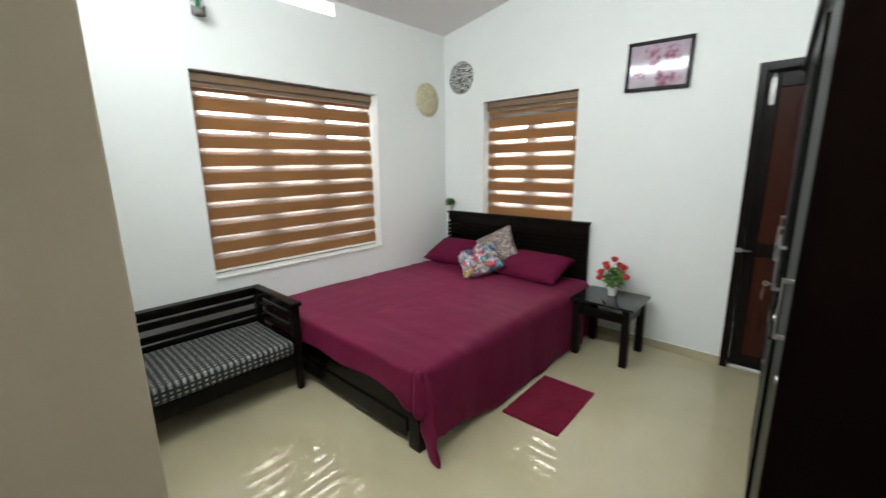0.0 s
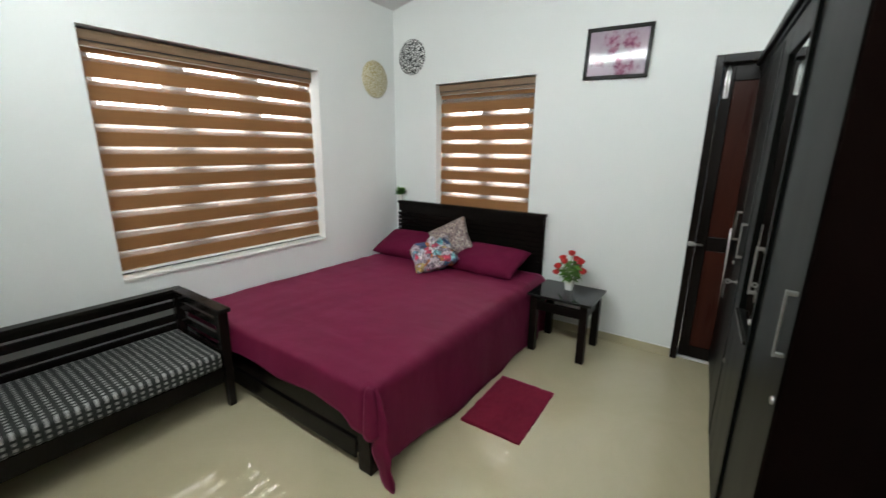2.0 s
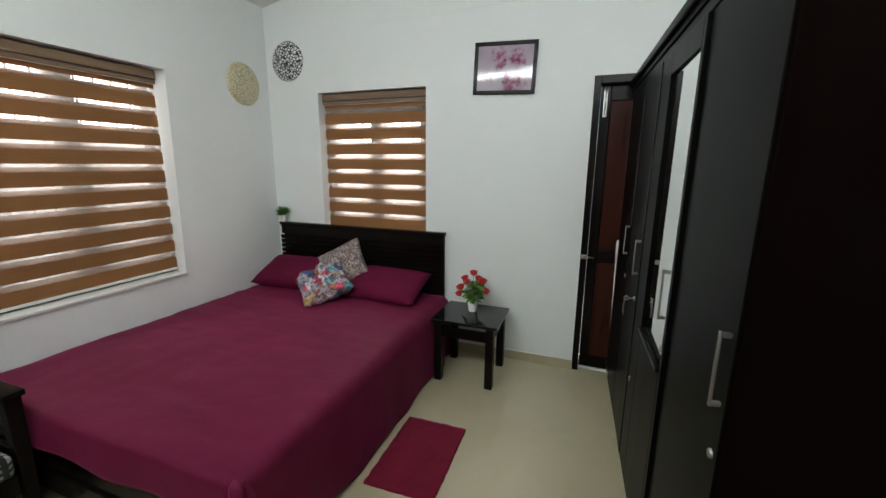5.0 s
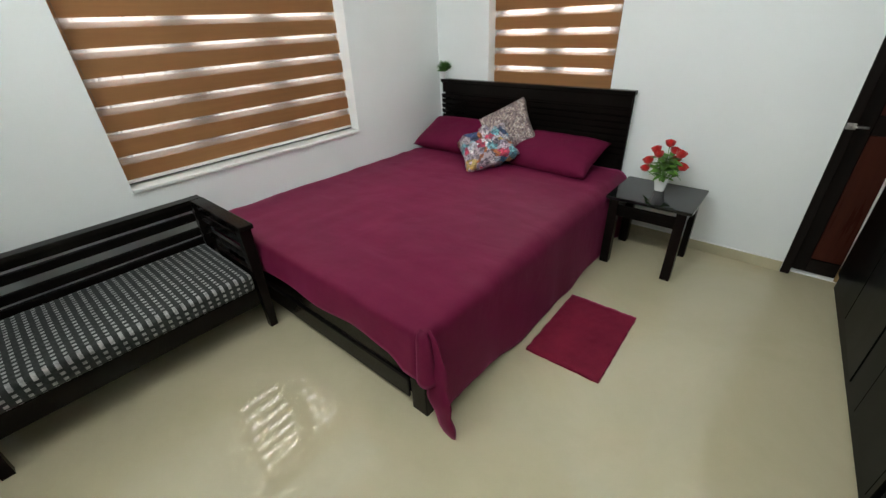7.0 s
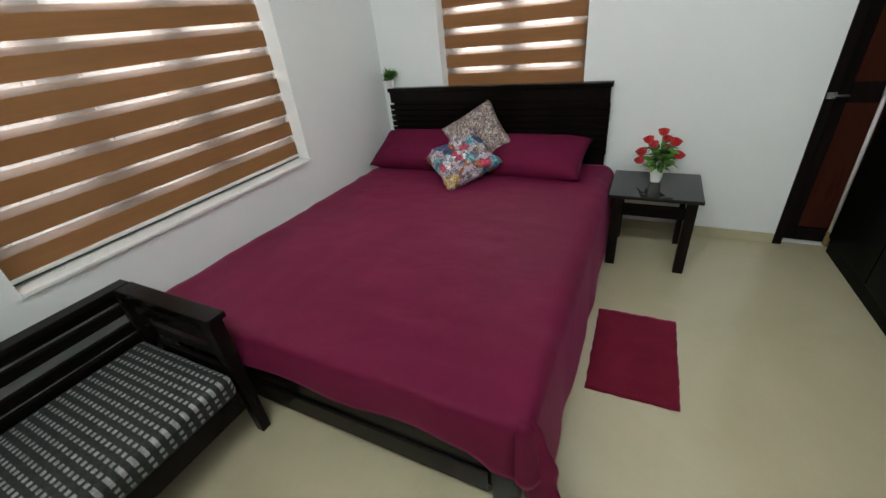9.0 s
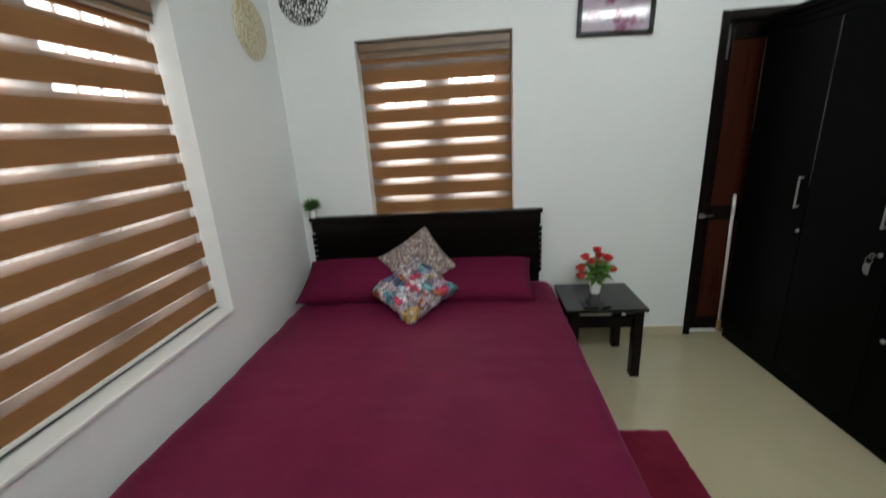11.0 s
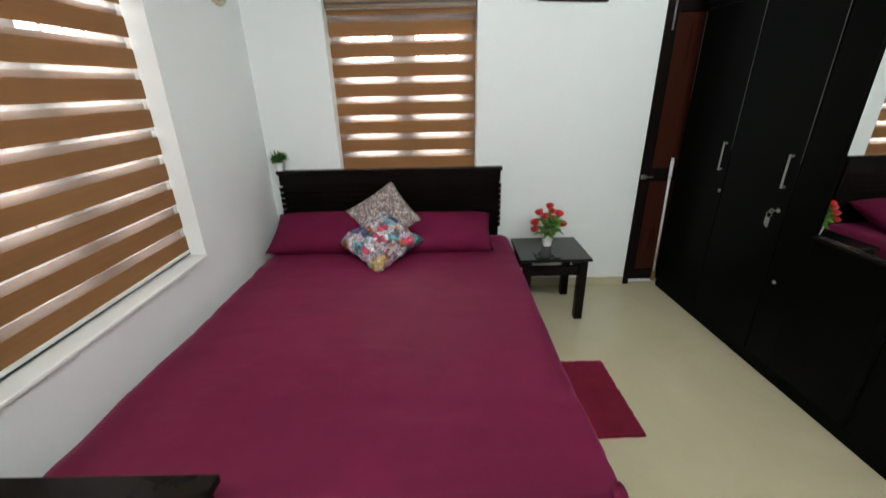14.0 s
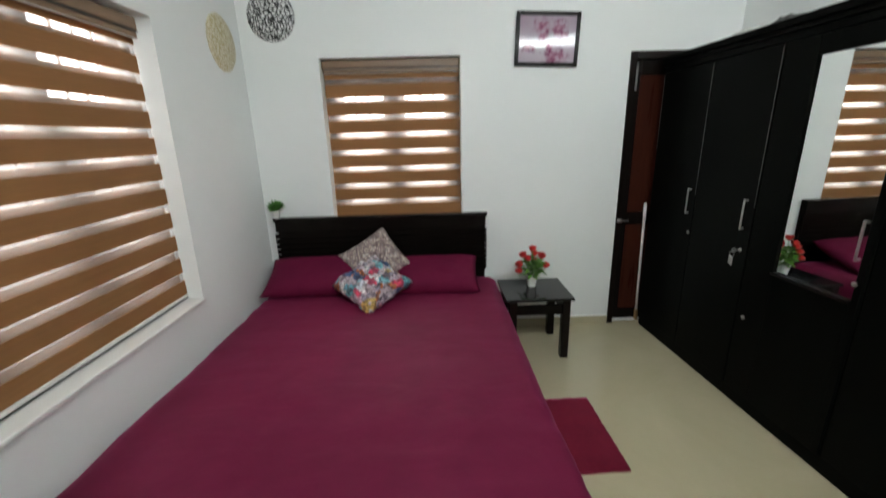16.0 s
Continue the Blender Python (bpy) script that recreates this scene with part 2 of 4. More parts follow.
def weave_material():
    """Black upholstery with rows of small white woven blocks."""
    m, t, p = mat("dotted_upholstery")
    c = coords(t)
    s = t.nodes.new("ShaderNodeSeparateXYZ")
    t.links.new(c, s.inputs[0])

    def pulse(src, period, duty):
        a = t.nodes.new("ShaderNodeMath")
        a.operation = "FRACT"
        d = t.nodes.new("ShaderNodeMath")
        d.operation = "DIVIDE"
        d.inputs[1].default_value = period
        t.links.new(src, d.inputs[0])
        t.links.new(d.outputs[0], a.inputs[0])
        g = t.nodes.new("ShaderNodeMath")
        g.operation = "LESS_THAN"
        g.inputs[1].default_value = duty
        t.links.new(a.outputs[0], g.inputs[0])
        return g.outputs[0]
    both = t.nodes.new("ShaderNodeMath")
    both.operation = "ADD"
    t.links.new(s.outputs["X"], both.inputs[0])
    t.links.new(s.outputs["Z"], both.inputs[1])
    px = pulse(both.outputs[0], 0.0275, 0.52)
    py = pulse(s.outputs["Y"], 0.0345, 0.42)
    mul = t.nodes.new("ShaderNodeMath")
    mul.operation = "MULTIPLY"
    t.links.new(px, mul.inputs[0])
    t.links.new(py, mul.inputs[1])
    n = node(t, "ShaderNodeTexNoise", Scale=60.0, Detail=3.0)
    t.links.new(c, n.inputs["Vector"])
    white = ramp(t, n.outputs["Fac"], [(0.35, (0.19, 0.187, 0.183)), (0.65, (0.38, 0.372, 0.362))])
    dark = ramp(t, n.outputs["Fac"], [(0.35, (0.010, 0.013, 0.011)), (0.65, (0.024, 0.028, 0.025))])
    mx = t.nodes.new("ShaderNodeMix")
    mx.data_type = "RGBA"
    t.links.new(mul.outputs[0], mx.inputs[0])
    t.links.new(dark, mx.inputs[6])
    t.links.new(white, mx.inputs[7])
    t.links.new(mx.outputs[2], p.inputs["Base Color"])
    p.inputs["Roughness"].default_value = 0.9
    bump(t, p, mul.outputs[0], 0.3, 0.002)
    return m


def patch_material(name, scale, stops, outline, rough=0.8):
    """Printed cloth: cells of many colours with finer drawn lines inside them."""
    m, t, p = mat(name)
    c = coords(t)
    v = node(t, "ShaderNodeTexVoronoi", Scale=scale)
    v.distance = "MANHATTAN"
    t.links.new(c, v.inputs["Vector"])
    sep = t.nodes.new("ShaderNodeSeparateColor")
    t.links.new(v.outputs["Color"], sep.inputs[0])
    patch = ramp(t, sep.outputs[0], stops, True)
    v3 = node(t, "ShaderNodeTexVoronoi", Scale=scale * 2.6)
    t.links.new(c, v3.inputs["Vector"])
    sep3 = t.nodes.new("ShaderNodeSeparateColor")
    t.links.new(v3.outputs["Color"], sep3.inputs[0])
    tint = ramp(t, sep3.outputs[1], [(0.0, (0.45, 0.42, 0.44)), (0.3, (1.0, 0.96, 0.94)), (0.65, (1.35, 1.3, 1.3)), (0.85, (0.75, 0.8, 0.9))], True)
    shade = t.nodes.new("ShaderNodeMix")
    shade.data_type, shade.blend_type = "RGBA", "MULTIPLY"
    shade.inputs[0].default_value = 1.0
    t.links.new(patch, shade.inputs[6])
    t.links.new(tint, shade.inputs[7])
    big = shade.outputs[2]
    v2 = node(t, "ShaderNodeTexVoronoi", Scale=scale * 3.4)
    v2.feature = "DISTANCE_TO_EDGE"
    t.links.new(c, v2.inputs["Vector"])
    edge = ramp(t, v2.outputs["Distance"], [(0.03, (1, 1, 1)), (0.09, (0, 0, 0))])
    n = node(t, "ShaderNodeTexNoise", Scale=scale * 2.2, Detail=4.0)
    t.links.new(c, n.inputs["Vector"])
    keep = ramp(t, n.outputs["Fac"], [(0.42, (0, 0, 0)), (0.52, (1, 1, 1))])
    mul = t.nodes.new("ShaderNodeMath")
    mul.operation = "MULTIPLY"
    t.links.new(edge, mul.inputs[0])
    t.links.new(keep, mul.inputs[1])
    mx = t.nodes.new("ShaderNodeMix")
    mx.data_type = "RGBA"
    t.links.new(mul.outputs[0], mx.inputs[0])
    t.links.new(big, mx.inputs[6])
    mx.inputs[7].default_value = (*outline, 1)
    t.links.new(mx.outputs[2], p.inputs["Base Color"])
    p.inputs["Roughness"].default_value = rough
    n2 = node(t, "ShaderNodeTexNoise", Scale=300.0, Detail=2.0)
    t.links.new(c, n2.inputs["Vector"])
    bump(t, p, n2.outputs["Fac"], 0.2, 0.001)
    return m


def mosaic_material(name, light, dark, scale, width, rough=0.35, metal=0.0):
    m, t, p = mat(name)
    c = coords(t)
    v = node(t, "ShaderNodeTexVoronoi", Scale=scale)
    v.feature = "DISTANCE_TO_EDGE"
    t.links.new(c, v.inputs["Vector"])
    f = ramp(t, v.outputs["Distance"], [(width, dark), (width * 1.35, light)])
    t.links.new(f, p.inputs["Base Color"])
    p.inputs["Roughness"].default_value = rough
    p.inputs["Metallic"].default_value = metal
    bump(t, p, v.outputs["Distance"], 0.6, 0.01)
    return m


def print_material():
    """Pale lilac print with two clusters of magenta blossom."""
    m, t, p = mat("blossom_print")
    c = coords(t)
    n = node(t, "ShaderNodeTexNoise", Scale=27.0, Detail=4.0, Roughness=0.6)
    t.links.new(c, n.inputs["Vector"])
    n0 = node(t, "ShaderNodeTexNoise", Scale=3.0, Detail=2.0)
    t.links.new(c, n0.inputs["Vector"])
    dist = []
    for centre, size in (((-0.039, 0, 0.082), 0.066), ((0.078, 0, 0.072), 0.066), ((0.046, 0, -0.107), 0.066), ((0.104, 0, -0.107), 0.048), ((-0.030, 0, 0.030), 0.045),
                         ((-0.137, 0, -0.055), 0.034), ((-0.098, 0, -0.058), 0.026), ((0.115, 0, 0.035), 0.036), ((0.020, 0, -0.055), 0.036)):
        d = t.nodes.new("ShaderNodeVectorMath")
        d.operation = "DISTANCE"
        d.inputs[1].default_value = centre
        t.links.new(c, d.inputs[0])
        q = t.nodes.new("ShaderNodeMath")
        q.operation = "DIVIDE"
        q.inputs[1].default_value = size
        t.links.new(d.outputs["Value"], q.inputs[0])
        dist.append(q.outputs[0])
    low = dist[0]
    for other in dist[1:]:
        q = t.nodes.new("ShaderNodeMath")
        q.operation = "MINIMUM"
        t.links.new(low, q.inputs[0])
        t.links.new(other, q.inputs[1])
        low = q.outputs[0]
    add = t.nodes.new("ShaderNodeMath")
    add.operation = "MULTIPLY_ADD"
    add.inputs[1].default_value = 2.6
    t.links.new(n.outputs["Fac"], add.inputs[0])
    t.links.new(low, add.inputs[2])
    sc = t.nodes.new("ShaderNodeMapRange")
    sc.inputs["From Min"].default_value, sc.inputs["From Max"].default_value = 1.65, 2.45
    sc.inputs["To Min"].default_value, sc.inputs["To Max"].default_value = 1.0, 0.0
    t.links.new(add.outputs[0], sc.inputs["Value"])
    petals = ramp(t, n.outputs["Fac"], [(0.35, (0.16, 0.022, 0.075)), (0.6, (0.40, 0.20, 0.28))])
    pale = ramp(t, n0.outputs["Fac"], [(0.35, (0.38, 0.29, 0.36)), (0.6, (0.52, 0.44, 0.51))])
    mx = t.nodes.new("ShaderNodeMix")
    mx.data_type = "RGBA"
    t.links.new(sc.outputs[0], mx.inputs[0])
    t.links.new(pale, mx.inputs[6])
    t.links.new(petals, mx.inputs[7])
    t.links.new(mx.outputs[2], p.inputs["Base Color"])
    p.inputs["Roughness"].default_value = 0.07
    p.inputs["Specular IOR Level"].default_value = 0.3
    bump(t, p, n0.outputs["Fac"], 0.12, 0.02)
    return m


M_FLOOR = floor_material()
M_SHEET = cloth_material("maroon_bedsheet", (0.101, 0.0048, 0.0275), (0.143, 0.0079, 0.0385), sheen=0.22, rough=0.62, crease=0.30)
M_PILLOW = cloth_material("maroon_pillowcase", (0.100, 0.0044, 0.028), (0.140, 0.0072, 0.039), crease=0.4)
M_MAT = cloth_material("maroon_pile", (0.11, 0.006, 0.018), (0.20, 0.014, 0.036), 260, 0.9, 0.5, 0.95)
M_SHEER = sheer_material()
M_MIRROR = mirror_material()
M_GLASS = glass_material("clear_glass")
M_WEAVE = weave_material()
M_PATCH = patch_material("patchwork_print", 16.0, [
    (0.0, (0.46, 0.39, 0.43)), (0.16, (0.04, 0.28, 0.44)), (0.26, (0.66, 0.66, 0.66)), (0.44, (0.03, 0.07, 0.17)),
    (0.50, (0.42, 0.35, 0.38)), (0.62, (0.52, 0.04, 0.09)), (0.66, (0.16, 0.44, 0.50)), (0.80, (0.45, 0.14, 0.04)),
    (0.85, (0.40, 0.33, 0.38)), (0.97, (0.60, 0.42, 0.12))], (0.03, 0.02, 0.04), 0.38)
M_PALE = patch_material("paisley_print", 46.0, [
    (0.0, (0.42, 0.35, 0.30)), (0.25, (0.30, 0.235, 0.22)), (0.5, (0.52, 0.45, 0.39)), (0.75, (0.24, 0.18, 0.175))],
    (0.12, 0.08, 0.09))
M_MOSAIC = mosaic_material("black_white_mosaic", (0.80, 0.80, 0.78), (0.015, 0.015, 0.015), 44.0, 0.11)
M_GOLD = mosaic_material("gold_mesh", (0.70, 0.66, 0.50), (0.50, 0.42, 0.22), 52.0, 0.09, 0.4, 0.3)
M_PRINT = print_material()
M_GREEN = surface("green_bulb_glass", (0.0, 0.32, 0.10), (0.01, 0.42, 0.15), 0.15, (10, 10, 10), 2, 0.0)


# ---- mesh helpers ----
def box(x0, x1, y0, y1, z0, z1, bevel=0.0, segments=2, into=None):
    b = bmesh.new()
    bmesh.ops.create_cube(b, size=1.0)
    for v in b.verts:
        v.co = Vector(((x0 + x1) / 2 + v.co.x * (x1 - x0), (y0 + y1) / 2 + v.co.y * (y1 - y0), (z0 + z1) / 2 + v.co.z * (z1 - z0)))
    if bevel:
        bmesh.ops.bevel(b, geom=b.edges[:], offset=bevel, segments=segments, affect="EDGES", profile=0.5)
    return join(into, b) if into is not None else b


def join(a, b):
    me = bpy.data.meshes.new("joined")
    b.to_mesh(me)
    b.free()
    a.from_mesh(me)
    bpy.data.meshes.remove(me)
    return a


def tube(points, radius, sides=10, cap=True):
    """A round bar along points; radius may be a list."""
    b = bmesh.new()
    rings = []
    pts = [Vector(p) for p in points]
    for i, p in enumerate(pts):
        d = (pts[min(i + 1, len(pts) - 1)] - pts[max(i - 1, 0)]).normalized()
        u = d.orthogonal().normalized()
        w = d.cross(u)
        if rings:
            u0 = last_u - d * last_u.dot(d)
            if u0.length > 1e-5:
                u = u0.normalized()
                w = d.cross(u)
        last_u = u
        r = radius[i] if isinstance(radius, (list, tuple)) else radius
        rings.append([b.verts.new(p + r * (math.cos(a) * u + math.sin(a) * w)) for a in [2 * math.pi * k / sides for k in range(sides)]])
    for r0, r1 in zip(rings, rings[1:]):
        for k in range(sides):
            b.faces.new((r0[k], r0[(k + 1) % sides], r1[(k + 1) % sides], r1[k]))
    if cap:
        b.faces.new(rings[0][::-1])
        b.faces.new(rings[-1])
    bmesh.ops.recalc_face_normals(b, faces=b.faces[:])
    return b


def lathe(profile, sides=32):
    """Turn (radius, height) pairs about z."""
    b = bmesh.new()
    rings = []
    for r, z in profile:
        rings.append([b.verts.new((r * math.cos(2 * math.pi * k / sides), r * math.sin(2 * math.pi * k / sides), z)) for k in range(sides)])
    for r0, r1 in zip(rings, rings[1:]):
        for k in range(sides):
            b.faces.new((r0[k], r0[(k + 1) % sides], r1[(k + 1) % sides], r1[k]))
    bmesh.ops.remove_doubles(b, verts=b.verts[:], dist=1e-5)
    bmesh.ops.recalc_face_normals(b, faces=b.faces[:])
    return b


def moved(b, m):
    b.transform(m)
    return b


def mesh_ob(name, b, material, smooth=False):
    me = bpy.data.meshes.new(name)
    b.to_mesh(me)
    b.free()
    me.materials.append(material)
    if smooth:
        for f in me.polygons:
            f.use_smooth = True
    return new(name, me)


def part(name, b, material, parent, label="", smooth=False):
    ob = mesh_ob(name, b, material, smooth)
    ob.parent = parent
    if label:
        ob["label"] = label
    return ob


def thing(name, label, category, x=0, y=0, z=0, rz=0, group="", kind=""):
    ob = new(name)
    ob.empty_display_size = 0.1
    ob.matrix_world = pose(x, y, z, 0, 0, rz)
    return tagged(ob, label, category, group, kind)


def structure(name, b, material, label, category):
    return tagged(mesh_ob(name, b, material), label, category, kind="structure")


def smooth_by_angle(ob, degrees=40):
    ob.data.set_sharp_from_angle(angle=radians(degrees))
    for f in ob.data.polygons:
        f.use_smooth = True
    return ob


# ---- structure ----
XL, YB, YN = -3.0, 3.45, 0.05
WL = (0.978, 2.484, 0.714, 2.134)
LEAN = 0.030
WB = (-2.478, -1.486, 0.722, 2.104)
DOOR = (-0.278, 0.49, 2.100)


def ceiling_z(x):
    return 2.814 + 0.1735 * (x + 3.0)


TURNW = 3.71
ground = box(-60, 60, -60, 60, -0.5, -0.30)
structure("ground", ground, M_GROUND, "pale sandy yard outside the house", "ground")
structure("floor", box(-3.4, 1.4, -3.4, 3.9, -0.2, 0.0), M_FLOOR, "polished cream vitrified tile floor", "floor")


def sloped_box(b, x0, x1, y0, y1, z0, over=0.02):
    """A wall piece whose top follows the ceiling."""
    q = box(x0, x1, y0, y1, z0, 5)
    for v in q.verts:
        if v.co.z > 4:
            v.co.z = ceiling_z(v.co.x) + over
    return join(b, q)


# left wall with its window and its slot under the ceiling
b = bmesh.new()
X0, X1 = XL - 0.22, XL
box(X0, X1, -0.15, WL[0], -0.2, 2.60, into=b)
box(X0, X1, WL[1], 3.67, -0.2, WL[2], into=b)
q = box(X0, X1, WL[1], 3.67, WL[2], WL[3])
for v in q.verts:
    if v.co.y < 3 and v.co.z > 1:
        v.co.y += LEAN
join(b, q)
box(X0, X1, WL[1] + LEAN, 3.67, WL[3], 2.60, into=b)
box(X0, X1, WL[0], WL[1], -0.2, WL[2], into=b)
box(X0, X1, WL[0], WL[1] + LEAN, WL[3], 2.60, into=b)
VL = (1.48, 2.115, 2.695, 2.792)
box(X0, X1, -0.15, VL[0], 2.60, 2.86, into=b)
box(X0, X1, VL[1], 3.67, 2.60, 2.86, into=b)
box(X0, X1, VL[0], VL[1], 2.60, VL[2], into=b)
box(X0, X1, VL[0], VL[1], VL[3], 2.86, into=b)
structure("wall_left", b, M_WALL, "white painted plaster wall with a wide window", "wall")

# back wall with window, bathroom doorway and slot
b = bmesh.new()
Y0, Y1 = YB, YB + 0.22
box(XL, WB[0], Y0, Y1, -0.2, 2.60, into=b)
box(WB[0], WB[1], Y0, Y1, -0.2, WB[2], into=b)
box(WB[0], WB[1], Y0, Y1, WB[3], 2.60, into=b)
box(WB[1], DOOR[0], Y0, Y1, -0.2, 2.60, into=b)
box(DOOR[0], DOOR[1], Y0, Y1, DOOR[2], 2.60, into=b)
box(DOOR[1], 1.2, Y0, Y1, -0.2, 2.60, into=b)
VB = (-1.372, -0.745)
sloped_box(b, XL, VB[0], Y0, Y1, 2.60)
sloped_box(b, VB[1], 1.2, Y0, Y1, 2.60)
q = box(VB[0], VB[1], Y0, Y1, 2.60, 5)
for v in q.verts:
    if v.co.z > 4:
        v.co.z = ceiling_z(v.co.x) - 0.112
join(b, q)
q = box(VB[0], VB[1], Y0, Y1, 0, 5)
for v in q.verts:
    v.co.z = ceiling_z(v.co.x) + (0.02 if v.co.z > 4 else -0.006)
join(b, q)
structure("wall_back", b, M_WALL, "white painted plaster wall with a narrow window and a doorway", "wall")

# right wall, standing a little askew
q = box(0, 0.2, -4.0, 0.4, -0.2, 3.7)
moved(q, pose(0.490, 3.45, 0, 0, 0, TURNW))
structure("wall_right", q, M_WALL, "white painted plaster wall behind the wardrobe", "wall")

# near wall, a touch askew, with the entrance and the long slot under the ceiling
TURNN = 1.46
b = bmesh.new()
Y0, Y1 = YN - 0.20, YN
ED = (-0.380, 0.52, 2.12)
VN = (-2.30, 0.62, 2.80, 2.93)
box(-3.2, ED[0], Y0, Y1, -0.2, 2.60, 0.008, 3, b)
box(ED[0], ED[1], Y0, Y1, ED[2], 2.60, into=b)
box(ED[1], 1.1, Y0, Y1, -0.2, 2.60, into=b)
box(-3.2, 1.1, Y0, Y1, 2.60, VN[2], into=b)
sloped_box(b, -3.2, VN[0], Y0, Y1, VN[2])
sloped_box(b, VN[1], 1.1, Y0, Y1, VN[2])
sloped_box(b, VN[0], VN[1], Y0, Y1, VN[3])
NEAR = Matrix.Translation((-3.0, -0.006, 0)) @ pose(0, 0, 0, 0, 0, TURNN) @ Matrix.Translation((3.0, 0, 0))
structure("wall_near", moved(b, NEAR), M_WALL, "white painted plaster wall with the entrance", "wall")
structure("trim_entrance", moved(box(ED[0] + 0.0005, ED[0] + 0.013, Y0 - 0.01, Y1 + 0.001, 0.0, ED[2], 0.002, 2), NEAR), M_BEIGE, "beige lining of the entrance", "door lining")

q = box(-3.3, 1.3, -0.2, 3.7, 0, 0.12)
for v in q.verts:
    v.co.z += ceiling_z(v.co.x)
structure("ceiling", q, M_CEIL, "sloping off-white plaster ceiling", "ceiling")

# unseen hall added behind the entrance, closed on all sides but for an invented window
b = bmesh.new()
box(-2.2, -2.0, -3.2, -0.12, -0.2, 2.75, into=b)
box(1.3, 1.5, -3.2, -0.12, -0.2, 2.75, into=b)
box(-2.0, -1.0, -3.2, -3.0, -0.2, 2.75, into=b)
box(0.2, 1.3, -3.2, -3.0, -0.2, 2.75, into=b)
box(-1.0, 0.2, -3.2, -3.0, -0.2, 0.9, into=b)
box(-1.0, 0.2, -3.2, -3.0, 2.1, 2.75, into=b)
structure("wall_hall", b, M_HALL, "unseen beige hall walls added behind the entrance", "wall")
structure("ceiling_hall", box(-2.2, 1.5, -3.2, -0.18, 2.72, 2.76), M_CEIL, "unseen white hall ceiling added behind the entrance", "ceiling")

structure("trim_wall", box(-2.0, 0.47, YB - 0.0020, YB + 0.01, 2.600, 2.650, 0.0019, 3), M_WALL, "faint plaster ridge along the back wall", "plaster ridge")

# skirting with a pale grout line along its top
b = bmesh.new()
box(XL + 0.012, DOOR[0] - 0.002, YB - 0.010, YB, 0.0, 0.070, 0.002, 1, b)
structure("baseboard", b, M_SKIRT, "cream tile skirting along the back wall", "baseboard")
structure("trim_grout", box(XL + 0.012, DOOR[0] - 0.002, YB - 0.011, YB, 0.0702, 0.0745), M_WHITE, "white grout line over the back skirting", "grout line")
structure("baseboard_left", box(XL, XL + 0.010, YN, YB, 0.0, 0.070, 0.002, 1), M_SKIRT, "cream tile skirting along the window wall", "baseboard")
structure("baseboard_near", moved(box(XL + 0.02, ED[0] - 0.02, YN, YN + 0.010, 0.0, 0.070, 0.002, 1), NEAR), M_SKIRT, "cream tile skirting along the near wall", "baseboard")


# ---- windows and blinds; local x runs along the wall, local y points outwards ----
def window(name, label, w, z0, z1, m, bays, f, half, head):
    ob = tagged(new(name), label, "window", kind="structure")
    ob.matrix_world = m
    fy0, fy1 = 0.150, 0.205
    b = bmesh.new()
    box(0, f, fy0, fy1, z0, z1, 0.003, 1, b)
    box(w - f, w, fy0, fy1, z0, z1, 0.003, 1, b)
    box(f, w - f, fy0, fy1, z0, z0 + f, 0.003, 1, b)
    box(f, w - f, fy0, fy1, z1 - head, z1, 0.003, 1, b)
    part("window_frame", b, M_SASH, ob)
    for k in range(1, bays):
        x = w * k / bays
        part("mullion", box(x - half, x + half, fy0 + 0.004, fy1 - 0.004, z0 + f, z1 - f, 0.003, 1), M_SASH, ob)
    for k in range(bays):
        x0, x1 = w * k / bays + 0.04, w * (k + 1) / bays - 0.04
        g = part("pane", box(x0, x1, 0.175, 0.180, z0 + f, z1 - f), M_GLASS, ob)
        g.visible_shadow = False
    for k in range(1, round(w / 0.10)):
        x = w * k / round(w / 0.10)
        part("grille_bar", tube([(x, 0.195, z0 + f), (x, 0.195, z1 - f)], 0.006, 8), M_SASH, ob, "", True)
    part("window_sill", box(0.0, w, -0.015, 0.149, z0, z0 + 0.018, 0.004, 2), M_WHITE, ob, "white painted sill")
    return ob


window("window_1", "wide brown framed window with a grille, behind a blind", WL[1] - WL[0], WL[2], WL[3], pose(XL, WL[0], 0, 0, 0, 90), 3, 0.075, 0.070, 0.06)
window("window_2", "narrow brown framed window with a grille, behind a blind", WB[1] - WB[0], WB[2], WB[3], pose(WB[0], YB, 0), 2, 0.115, 0.080, 0.160)


